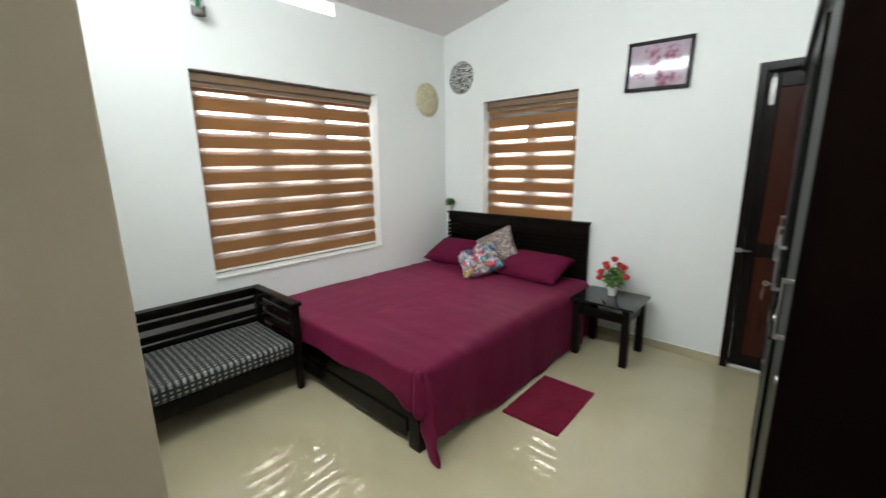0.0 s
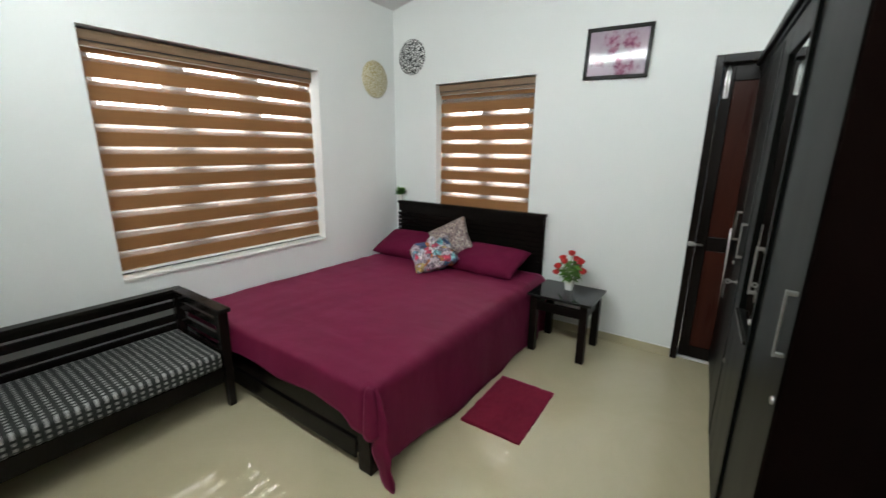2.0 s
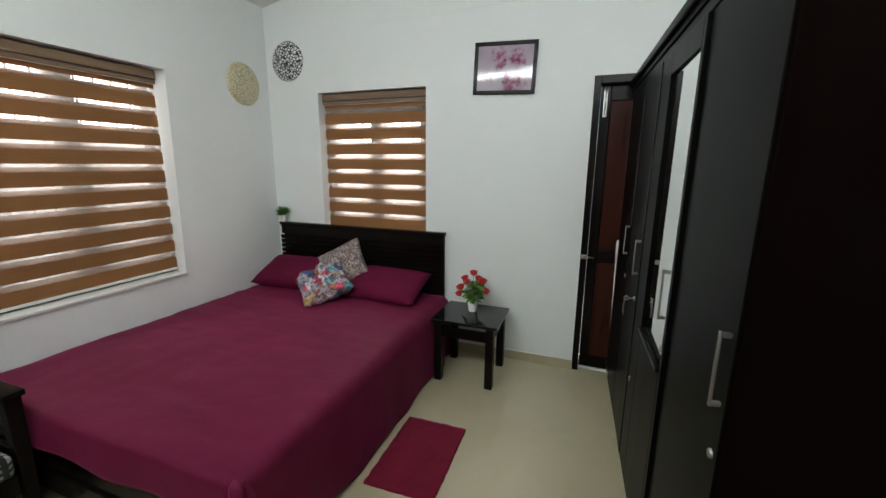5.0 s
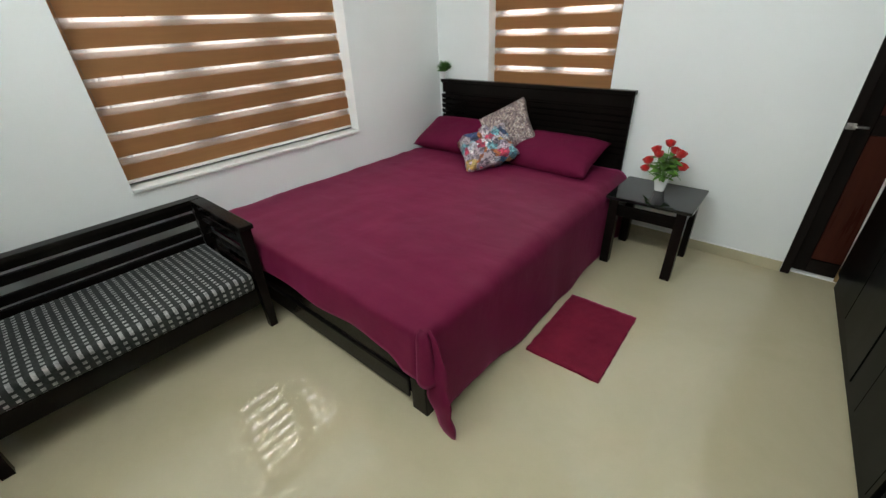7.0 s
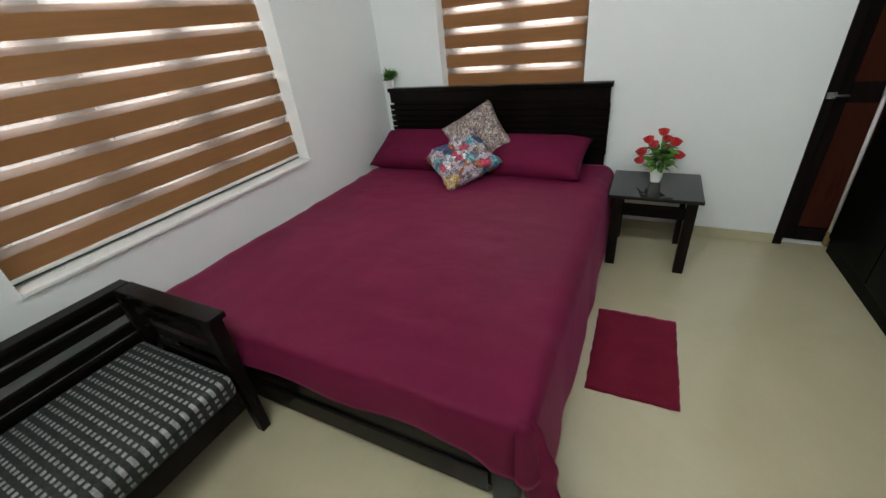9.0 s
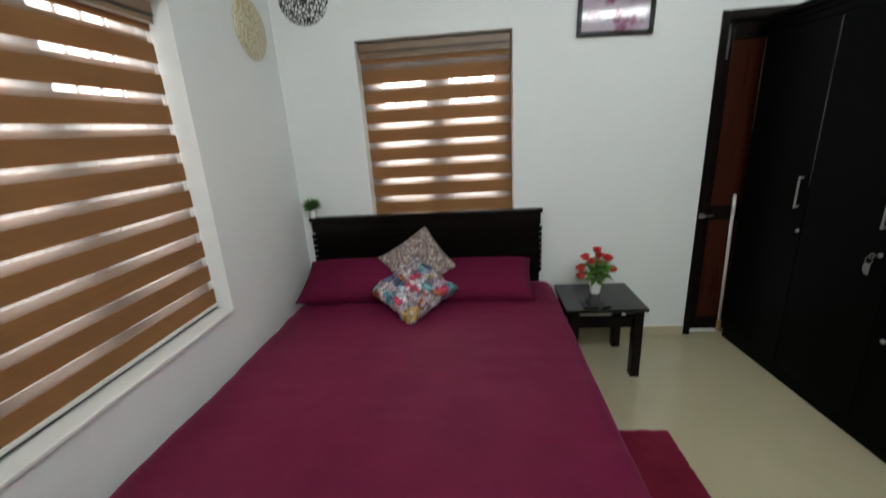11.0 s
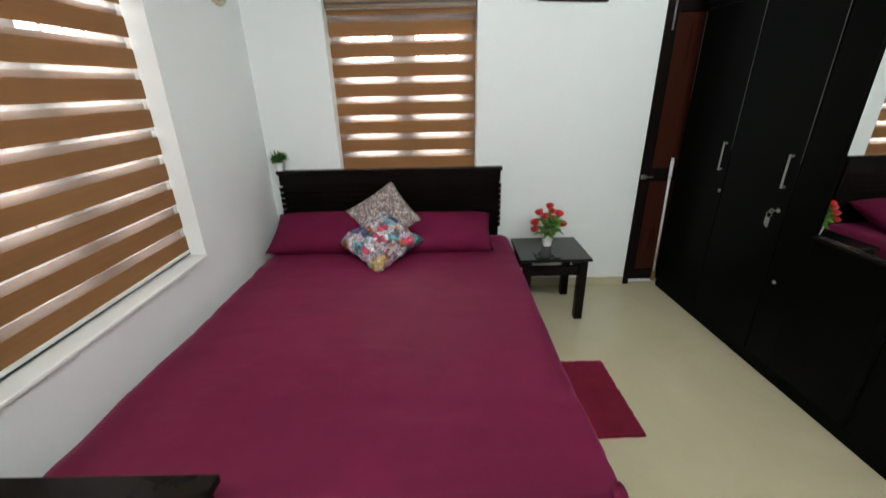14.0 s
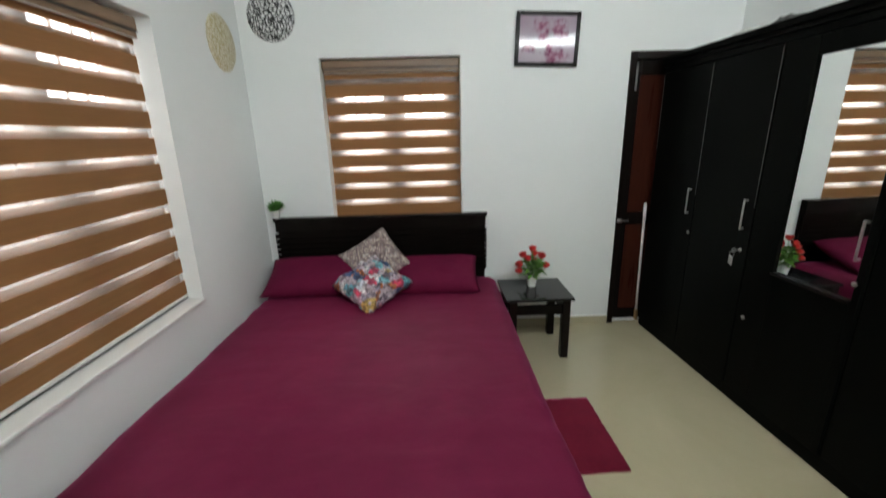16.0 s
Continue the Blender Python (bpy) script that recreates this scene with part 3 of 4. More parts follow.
def zebra_blind(label, w, m, tops, band, period, head, bottom, back_shift, cx):
    """Two layers of woven bands over sheer mesh, under a fabric-covered headrail. tops: the first whole band's top."""
    ob = thing("zebra_blind", label, "blind", group="window blinds")
    ob.matrix_world = m
    y = 0.078
    z0, z1 = head
    b = bmesh.new()
    box(0.002, w - 0.002, 0.046, 0.130, z0 + 0.030, z1 - 0.003, 0.010, 3, b)
    part("headrail", b, M_BANDRAIL, ob)
    part("cassette_lip", box(0.004, w - 0.004, 0.052, 0.100, z0, z0 + 0.029, 0.008, 2), M_BANDRAIL, ob)
    part("trim_strip", box(0.004, w - 0.004, 0.0480, 0.056, z0 + 0.027, z0 + 0.033), M_BLACK, ob)
    part("light_strip", box(0.004, w - 0.004, 0.0505, 0.058, z0 - 0.003, z0 - 0.0005), M_PLASTIC, ob, "pale edge of the headrail")
    top = tops
    part("band", box(0.007, w - 0.007, y - 0.0010, y + 0.0010, tops + period - band, z0 + 0.01), M_BAND, ob)
    part("back_band", box(0.004, w - 0.004, y + 0.024, y + 0.026, tops + period - band + back_shift, z0 + 0.01), M_BAND, ob)
    while top - band > bottom + 0.005:
        part("band", box(0.007, w - 0.007, y - 0.0010, y + 0.0010, top - band, top), M_BAND, ob)
        t2 = top + back_shift
        if t2 < z0:
            part("back_band", box(0.004, w - 0.004, y + 0.024, y + 0.026, t2 - band, t2), M_BAND, ob)
        top -= period
    part("sheer", box(0.009, w - 0.009, y + 0.0022, y + 0.0030, bottom + 0.02, z0 + 0.01), M_SHEER, ob, "pale translucent mesh")
    part("back_sheer", box(0.002, w - 0.002, y + 0.0270, y + 0.0278, bottom + 0.004, z0 + 0.01), M_SHEER, ob, "pale translucent mesh")
    cord = [(cx - 0.006, 0.062, z0 + 0.02), (cx - 0.006, 0.060, 1.05), (cx, 0.060, 1.02), (cx + 0.006, 0.060, 1.05), (cx + 0.006, 0.062, z0 + 0.02)]
    part("pull_cord", tube(cord, 0.0016, 6), M_BANDRAIL, ob, "looped brown pull cord", True)
    part("bottom_rail", box(0.008, w - 0.008, y - 0.006, y + 0.030, bottom - 0.003, bottom + 0.016, 0.005, 2), M_PLASTIC, ob, "white bottom rail")
    part("rail_black_strip", box(0.010, w - 0.010, y - 0.004, y + 0.028, bottom - 0.008, bottom - 0.0035), M_BLACK, ob, "thin black strip under the rail")
    return ob


zebra_blind("brown and sheer striped roller blind, half closed, in the wide window", WL[1] - WL[0],
            pose(XL, WL[0], 0, 0, 0, 90), 1.964, 0.081, 0.1246, (2.035, 2.128), 0.748, 0.026, 0.016)
zebra_blind("brown and sheer striped roller blind in the narrow window", WB[1] - WB[0],
            pose(WB[0], YB, 0), 1.934, 0.083, 0.1253, (2.010, 2.102), 0.742, 0.018, WB[1] - WB[0] - 0.018)


# ---- bathroom door ----
def bathroom_door():
    ob = tagged(new("door_1"), "closed dark brown panelled bathroom door behind the wardrobe's end", "door", kind="structure")
    ob.matrix_world = pose(DOOR[0], YB, 0)
    w, h = DOOR[1] - DOOR[0], DOOR[2]
    b = bmesh.new()
    box(0, 0.045, -0.012, 0.13, 0, h, 0.003, 2, b)
    box(w - 0.045, w, -0.012, 0.13, 0, h, 0.003, 2, b)
    box(0.045, w - 0.045, -0.012, 0.13, h - 0.05, h, 0.003, 2, b)
    part("door_frame", b, M_DARKZ, ob)
    leaf = part("leaf", box(0.047, w - 0.047, 0.070, 0.104, 0.012, h - 0.052, 0.002, 1), M_DARKZ, ob)
    b = bmesh.new()
    for x0, x1, z0, z1 in ((0.047, 0.112, 0.012, h - 0.054), (w - 0.112, w - 0.047, 0.012, h - 0.054), (0.112, w - 0.112, 0.012, 0.10),
                           (0.112, w - 0.112, 0.835, 0.93), (0.112, w - 0.112, h - 0.15, h - 0.054)):
        box(x0, x1, 0.056, 0.070, z0, z1, 0.004, 2, b)
    part("stile", b, M_DARKZ, leaf, "dark stiles and rails")
    part("panel", box(0.115, w - 0.115, 0.062, 0.070, 0.933, h - 0.153, 0.003, 2), M_RED, leaf, "red-brown upper panel")
    part("panel", box(0.115, w - 0.115, 0.062, 0.070, 0.103, 0.832, 0.003, 2), M_RED, leaf, "red-brown lower panel")
    bolt = part("tower_bolt", box(0.004, 0.043, -0.016, -0.0125, 0.868, 0.900, 0.001, 1), M_STEEL, ob, "steel tower bolt")
    part("rod", tube([(0.004, -0.024, 0.884), (0.090, -0.024, 0.884)], 0.006, 10), M_STEEL, bolt, "", True)
    b = bmesh.new()
    for x in (0.012, 0.034):
        box(x - 0.006, x + 0.006, -0.030, -0.016, 0.872, 0.896, 0.002, 1, b)
    part("guide", b, M_STEEL, bolt)
    top = part("tower_bolt", box(0.066, 0.090, 0.0515, 0.0555, 1.845, 2.015, 0.001, 1), M_STEEL, ob, "upright steel tower bolt")
    part("rod", tube([(0.078, 0.046, 1.855), (0.078, 0.046, 2.035)], 0.005, 10), M_STEEL, top, "", True)
    part("knob", tube([(0.078, 0.046, 1.91), (0.078, 0.030, 1.91)], 0.005, 10), M_STEEL, top, "", True)
    part("threshold", box(0.046, w - 0.046, 0.030, 0.10, 0.0, 0.011, 0.002, 1), M_WHITE, ob, "white stone threshold")


bathroom_door()


# ---- key rack on the near wall ----
def key_rack():
    o = thing("key_rack", "small gold key rack with two dark hooks beside the entrance", "key rack")
    o.matrix_world = NEAR @ pose(-0.70, YN + 0.0005, 1.447)
    b = bmesh.new()
    outline = []
    for k in range(28):
        a = 2 * math.pi * k / 28
        r = 1 + 0.13 * math.cos(5 * a)
        outline.append((0.034 * r * math.cos(a), 0.072 * r * math.sin(a)))
    front = [b.verts.new((x * 0.9, 0.005, z * 0.92)) for x, z in outline]
    back = [b.verts.new((x, 0.0, z)) for x, z in outline]
    b.faces.new(front)
    b.faces.new(back[::-1])
    for k in range(28):
        b.faces.new((back[k], back[(k + 1) % 28], front[(k + 1) % 28], front[k]))
    bmesh.ops.recalc_face_normals(b, faces=b.faces[:])
    part("backplate", b, M_BRASS, o, "scalloped gold plate")
    for z in (0.039, -0.027):
        part("hook", tube([(0.0, 0.004, z), (0.0, 0.013, z - 0.002), (0.0, 0.019, z + 0.006)], [0.006, 0.005, 0.004], 10), M_BLACK, o, "dark hook", True)


key_rack()


# ---- wardrobe; local y runs from its far end (0) to its near end, local x goes into it ----
def bow_handle(parent, x, y, z0, z1):
    h = part("handle", box(x - 0.024, x - 0.018, y - 0.006, y + 0.006, z0, z1, 0.003, 2), M_STEEL, parent, "flat steel bow handle")
    for z in (z0 + 0.008, z1 - 0.008):
        part("post", box(x - 0.019, x, y - 0.005, y + 0.005, z - 0.006, z + 0.006, 0.002, 1), M_STEEL, h)
    return h


def lock(parent, x, y, z, key=False):
    q = lathe([(0.0, 0.006), (0.009, 0.006), (0.011, 0.003), (0.011, 0.0)], 16)
    k = part("cam_lock", moved(q, pose(x, y, z, 0, -90, 0)), M_STEEL, parent, "round steel lock", True)
    if key:
        b = box(x - 0.030, x - 0.006, y - 0.0015, y + 0.0015, z - 0.003, z + 0.003, 0.001, 1)
        join(b, moved(lathe([(0.006, -0.0012), (0.013, -0.0012), (0.013, 0.0012), (0.006, 0.0012), (0.006, -0.0012)], 20), pose(x - 0.036, y, z, 90, 0, 0)))
        part("key", b, M_STEEL, k)
        ring = [(x - 0.044, y + 0.016 * math.sin(a), z - 0.020 + 0.016 * math.cos(a)) for a in [2 * math.pi * i / 16 for i in range(17)]]
        part("key_ring", tube(ring, 0.0013, 6, False), M_STEEL, k, "", True)
        b = box(x - 0.046, x - 0.043, y - 0.012, y + 0.006, z - 0.085, z - 0.034, 0.001, 1)
        box(x - 0.049, x - 0.046, y - 0.002, y + 0.014, z - 0.075, z - 0.034, 0.001, 1, b)
        part("hanging_key", b, M_STEEL, k, "spare steel keys on the ring")


def wardrobe():
    w = thing("wardrobe", "tall black-brown four-door wooden wardrobe with one mirrored door", "wardrobe", -0.036, 3.415, 0, 2.9)
    L = 2.055
    D = 0.515
    b = bmesh.new()
    box(0.022, D, -0.020, 0.0, 0.0, 1.947, 0.002, 1, b)
    box(D - 0.010, D, -L + 0.021, -0.021, 0.02, 1.985, 0, 1, b)
    box(0.024, D - 0.012, -L + 0.021, -0.021, 1.960, 1.985, 0.001, 1, b)
    box(0.024, D - 0.012, -L + 0.021, -0.021, 0.090, 0.110, 0.001, 1, b)
    for y in (0.49, 0.968, 1.550):
        box(0.024, D - 0.012, -y - 0.010, -y + 0.010, 0.111, 1.959, 0, 1, b)
    part("carcass", b, M_WARD, w)
    part("side_panel", box(0.0, D + 0.01, -L, -L + 0.019, 0.0, 1.985, 0.003, 2), M_SIDE, w, "plain dark brown end board")
    part("plinth", box(0.012, 0.030, -L + 0.020, -0.002, 0.0, 0.088, 0.002, 1), M_WARD, w)
    part("frieze", box(-0.004, 0.0195, -L + 0.001, -0.001, 1.949, 1.984, 0.003, 2), M_WARD, w)
    b = bmesh.new()
    box(-0.012, D, -L - 0.012, 0.004, 1.986, 2.010, 0.004, 2, b)
    box(-0.030, D, -L - 0.028, 0.006, 2.010, 2.048, 0.008, 3, b)
    part("cornice", b, M_WARD, w)
    z0, z1 = 0.094, 1.945

    def plain(y0, y1, strip, ajar=0.0):
        """A flat door in its own frame; y0 is the end that faces the back wall."""
        wd = y0 - y1
        b = box(-0.001, 0.019, -wd, 0, z0, z1, 0.0025, 2)
        me = bpy.data.meshes.new("door")
        b.to_mesh(me)
        b.free()
        me.materials.append(M_WARD)
        d = new("door", me)
        d.parent = w
        d.matrix_local = pose(0, y0, 0, 0, 0, -ajar)
        if strip:
            # painted highlight down the upper part of the door's near edge
            part("glint_strip", box(-0.0026, -0.0012, -wd + 0.0005, -wd + 0.0045, 1.15, z1 - 0.01), M_EDGE, d, "pale strip painted as the glint on the door's edge")
        return d, wd
    d, wd = plain(-0.003, -0.486, True)
    part("glint_strip", box(-0.0026, -0.0012, -0.0045, -0.0005, 1.42, z1 - 0.01), M_EDGE, d, "pale strip painted as the glint on the door's edge")
    bow_handle(d, -0.001, -wd + 0.045, 1.020, 1.190)
    lock(d, -0.001, -wd + 0.018, 0.900)
    d, wd = plain(-0.492, -0.966, True, 1.6)
    bow_handle(d, -0.001, -wd + 0.050, 1.020, 1.190)
    lock(d, -0.001, -wd + 0.045, 0.905, True)
    # mirrored door
    y0, y1 = -0.974, -1.546
    d = part("mirror_door", box(0.004, 0.020, y1, y0, z0, z1, 0.002, 1), M_WARD, w, "door with a tall mirror")
    b = bmesh.new()
    for a0, a1, c0, c1 in ((y0 - 0.168, y0, z0, z1), (y1, y1 + 0.030, z0, z1), (y1 + 0.030, y0 - 0.168, z0, 0.852), (y1 + 0.030, y0 - 0.168, 1.860, z1)):
        box(-0.012, 0.004, a0, a1, c0, c1, 0.003, 2, b)
    part("mirror_frame", b, M_WARD, d)
    ym = (y0 + y1 - 0.137) / 2
    part("mirror", moved(box(-0.003, 0.0015, y1 + 0.032 - ym, y0 - 0.170 - ym, 0.854, 1.858), pose(0, ym, 0, 0, 0, -0.8)), M_MIRROR, d, "clear silvered mirror")
    part("ledge", box(-0.024, -0.012, y1 + 0.026, y0 - 0.162, 0.836, 0.851, 0.003, 2), M_DARK, d, "glossy ledge under the mirror")
    bow_handle(d, -0.012, y1 + 0.036, 1.024, 1.196)
    lock(d, -0.012, y1 + 0.030, 0.925)
    lock(d, -0.012, y0 - 0.048, 0.543)
    d, wd = plain(-1.554, -2.034, False)
    bow_handle(d, -0.001, -wd + 0.024, 1.018, 1.192)
    lock(d, -0.001, -wd + 0.030, 0.900)


wardrobe()


def bundle(name, label, category, x, y, z, sx, sy, sz, material, seed):
    b = bmesh.new()
    bmesh.ops.create_icosphere(b, subdivisions=4, radius=1.0)
    for v in b.verts:
        n = noise.noise(v.co * 2.2 + Vector((seed, 0, 0))) * 0.35 + noise.noise(v.co * 6 + Vector((0, seed, 0))) * 0.12
        v.co *= 1 + n
        v.co = Vector((v.co.x * sx, v.co.y * sy, max(v.co.z, -0.55) * sz))
    low = min(v.co.z for v in b.verts)
    moved(b, pose(x, y, z - low))
    return tagged(mesh_ob(name, b, material, True), label, category)


bundle("folded_cloth", "crumpled white cloth on top of the wardrobe", "cloth", 0.13, 2.83, 2.048, 0.09, 0.10, 0.034, M_WHITERAG, 3)
bundle("fleece_blanket", "dark grey rolled fleece blanket on top of the wardrobe", "blanket", 0.16, 2.62, 2.048, 0.09, 0.085, 0.036, M_GREYRAG, 9)
bundle("paper_bag", "flat brown bag on top of the wardrobe", "bag", 0.13, 3.10, 2.048, 0.08, 0.13, 0.022, M_TAN, 5)

pole = thing("pole", "white plastic pole leaning beside the bathroom door", "pole", -0.030, 3.478, 0.010)
part("tube", tube([(0.012, 0.0, 0.06), (-0.006, 0.006, 1.0)], 0.010, 14), M_PLASTIC, pole, "", True)
part("grip", tube([(-0.003, 0.004, 0.86), (-0.0055, 0.0055, 0.98)], 0.0125, 14), M_WHITE, pole, "", True)
part("foot", box(0.000, 0.026, -0.012, 0.012, 0.0, 0.09, 0.004, 2), M_TAN, pole, "tan foot piece")


# ---- bed ----
def bed():
    o = thing("bed", "black-stained wooden double bed with a slatted headboard", "bed", -2.115, 3.40, 0)
    X = 0.81
    hb = part("headboard", box(-X + 0.026, X - 0.026, 0.000, 0.024, 0.20, 0.962, 0.002, 1), M_DARK, o)
    for k in range(8):
        z = 0.560 + k * 0.042
        q = box(-X, X, -0.007, 0.007, -0.0180, 0.0180, 0.003, 2)
        moved(q, pose(0, -0.008, z, 14, 0, 0))
        part("slat", q, M_DARK, hb)
    part("plain_board", box(-X + 0.008, X - 0.008, -0.012, -0.0005, 0.885, 0.962, 0.002, 1), M_DARK, hb)
    part("top_cap", box(-X - 0.004, X + 0.004, -0.020, 0.034, 0.963, 0.992, 0.004, 2), M_DARK, hb, "flat moulded cap")
    for s in (-1, 1):
        part("head_post", box(s * 0.77 - 0.03, s * 0.77 + 0.03, -0.000 + 0.0245, 0.044, 0.0, 0.960, 0.002, 1), M_DARKZ, o)
        part("side_rail", box(s * 0.785 - 0.016, s * 0.785 + 0.016, -2.06, -0.02, 0.10, 0.33, 0.004, 2), M_DARK, o)
    ft = part("footboard", box(-0.80, 0.80, -2.085, -2.061, 0.085, 0.350, 0.003, 2), M_DARK, o)
    b = bmesh.new()
    box(-0.74, 0.74, -2.090, -2.0855, 0.320, 0.350, 0.002, 2, b)
    box(-0.74, 0.74, -2.098, -2.0855, 0.060, 0.165, 0.004, 2, b)
    part("moulding", b, M_DARK, ft)
    for s in (-1, 1):
        part("foot_post", box(s * 0.790 - 0.042, s * 0.790 + 0.042, -2.092, -2.022, 0.0, 0.36, 0.004, 2), M_DARKZ, o)
    part("mattress", box(-0.80, 0.80, -2.06, -0.06, 0.335, 0.470, 0.04, 4), M_WHITERAG, o, "mattress under the sheet")


bed()


def bedsheet():
    """One cloth: a grid over the mattress that turns down at the foot and at the open side."""
    xl, xr, yf, yh, zt = -2.950, -1.238, 1.282, 3.34, 0.490
    R = 0.022
    quarter = R * math.pi / 2

    def edge(y):
        """The side's rounding: tight at the foot, soft towards the head."""
        return 0.034 + 0.044 * max(0.0, min(1.0, (y - 1.42) / 0.5))

    foot = 0.138
    nu_side = 26
    vs = [yh + (yf + R - yh) * j / 58 for j in range(59)]
    nv_foot = 12

    def turn(d, rad):
        """Across and down for an arc length d past the edge's start."""
        a = min(d / rad, math.pi / 2)
        return rad * math.sin(a), rad * (1 - math.cos(a)) + max(0.0, d - rad * math.pi / 2)
    b = bmesh.new()
    grid = {}
    for i in range(47 + nu_side):
        for j in range(59 + nv_foot):
            over_x = i >= 47
            over_y = j >= 59
            if over_x and over_y:
                continue
            y = vs[min(j, 58)]
            RX = edge(y)
            x = xl + (xr - RX - xl) * min(i, 46) / 46
            z = zt + 0.006 * noise.noise(Vector((x * 2.1, y * 1.7, 0.3))) + (0.0030 + 0.0035 * max(0.0, 1.9 - y)) * noise.noise(Vector((x * 2.4, y * 13.0, 1.7)))
            z += 0.0022 * noise.noise(Vector((x * 14.0, y * 5.0, 4.0)))
            near_foot = max(0.0, 1 - (y - yf) / 0.34) * max(0.0, min(1.0, (x + 1.95) / 0.45))
            z += 0.0045 * near_foot * math.sin(y * 62 + 5 * noise.noise(Vector((x * 3.0, y * 4.0, 2.0))))
            rim = max(0.0, 1 - min(x - xl, xr - x) / 0.16)
            z += 0.010 * rim * noise.noise(Vector((x * 4, y * 9.0, 8.0))) + 0.012 * rim * max(0.0, y - 2.3) * noise.noise(Vector((x * 6, y * 19.0, 3.0)))
            if over_x:
                f = (i - 46) / nu_side
                bulge = 0.5 + 0.5 * noise.noise(Vector((y * 1.6, 2.0, 0)))
                side = zt - RX - 0.120 + 0.107 * max(0.0, min(1.0, (y - 1.35) / 0.60)) + 0.006 * math.sin(y * 11)
                d = (RX * math.pi / 2 + side) * f
                ax, dz = turn(d, RX)
                wave = (0.005 + 0.018 * max(0.0, y - 2.5)) * math.sin(y * 13 + 3 * noise.noise(Vector((y * 2.5, 7, 0)))) * f ** 1.4
                flare = 0.022 * f ** 1.3 + 0.012 * bulge * f + 0.030 * f * max(0.0, min(1.0, (1.66 - y) / 0.34))
                x = x + ax + flare + wave
                z = max(z - dz, 0.006)
            elif over_y:
                f = (j - 58) / nv_foot
                near = max(0.0, min(1.0, (x + 1.400) / 0.060))
                hem = foot + 0.006 * math.sin(x * 9) + 0.058 * near
                d = (quarter + hem) * f
                ay, dz = turn(d, R)
                y = y - ay - 0.020 * f - 0.006 * math.sin(x * 13 + 1) * f
                z = z - dz
            else:
                left = max(0.0, (xl + 0.06 - x) / 0.06)
                x -= 0.024 * max(0.0, 1 - (x - xl) / 0.5) * max(0.0, min(1.0, (2.4 - y) / 0.7)) ** 1.5
                x += 0.020 * left * noise.noise(Vector((y * 5.0, 1.0, 6.0)))
                z -= 0.05 * left ** 2
            grid[i, j] = b.verts.new((x, y, z))
    for i in range(46 + nu_side):
        for j in range(58 + nv_foot):
            k = [(i, j), (i + 1, j), (i + 1, j + 1), (i, j + 1)]
            if all(q in grid for q in k):
                b.faces.new([grid[q] for q in k])
    # the cloth turns round the mattress corner
    cx0, cy0 = xr - edge(vs[58]), yf + R
    drape = [grid[i, 58].co.copy() for i in range(46, 47 + nu_side - 1)]
    strips = []
    for k in range(nv_foot + 1):
        a = grid[46, 58 + k].co
        p = min(drape, key=lambda c: abs(c.z - a.z))
        ra, rb = cy0 - a.y, p.x - cx0
        row = []
        for q in range(9):
            g = q / 8
            r = ra + (rb - ra) * g
            ang = g * math.pi / 2
            row.append(b.verts.new((cx0 + r * math.sin(ang), cy0 - r * math.cos(ang), a.z - 0.02 * math.sin(g * math.pi) * k / nv_foot)))
        strips.append(row)
    for r0, r1 in zip(strips, strips[1:]):
        for q in range(8):
            b.faces.new((r0[q], r0[q + 1], r1[q + 1], r1[q]))
    bmesh.ops.recalc_face_normals(b, faces=b.faces[:])
    ob = tagged(mesh_ob("bedsheet", b, M_SHEET, True), "plain maroon cotton sheet hanging to the floor beside the bed", "bedsheet")
    s = ob.modifiers.new("thickness", "SOLIDIFY")
    s.thickness, s.offset = 0.004, -1
    c = bmesh.new()
    # the corner's fold hangs as a doubled tail
    rows = []
    for s in range(22):
        f = s / 21
        z = zt - R * 0.3 - (zt - 0.012) * f
        wdt = 0.010 + 0.038 * math.sin(min(1.0, f * 1.5) * math.pi * 0.5) - 0.018 * max(0.0, f - 0.66) / 0.34 + 0.005 * math.sin(f * 22)
        cx = xr - 0.010 + 0.086 * f + 0.008 * math.sin(f * 8)
        cy = yf + 0.030 + 0.004 * f + 0.008 * math.sin(f * 5 + 1)
        ring = []
        for k in range(12):
            a = 2 * math.pi * k / 12
            r = wdt * (1 + 0.22 * math.sin(3 * a + f * 4))
            ring.append(c.verts.new((cx + r * math.cos(a), cy + 0.42 * r * math.sin(a) - 0.010 * f, z)))
        rows.append(ring)
    for r0, r1 in zip(rows, rows[1:]):
        for k in range(12):
            c.faces.new((r0[k], r0[(k + 1) % 12], r1[(k + 1) % 12], r1[k]))
    c.faces.new(rows[-1])
    bmesh.ops.recalc_face_normals(c, faces=c.faces[:])
    part("corner_fold", c, M_SHEET, ob, "bunched corner of the sheet hanging to the floor", True)
    return ob


bedsheet()


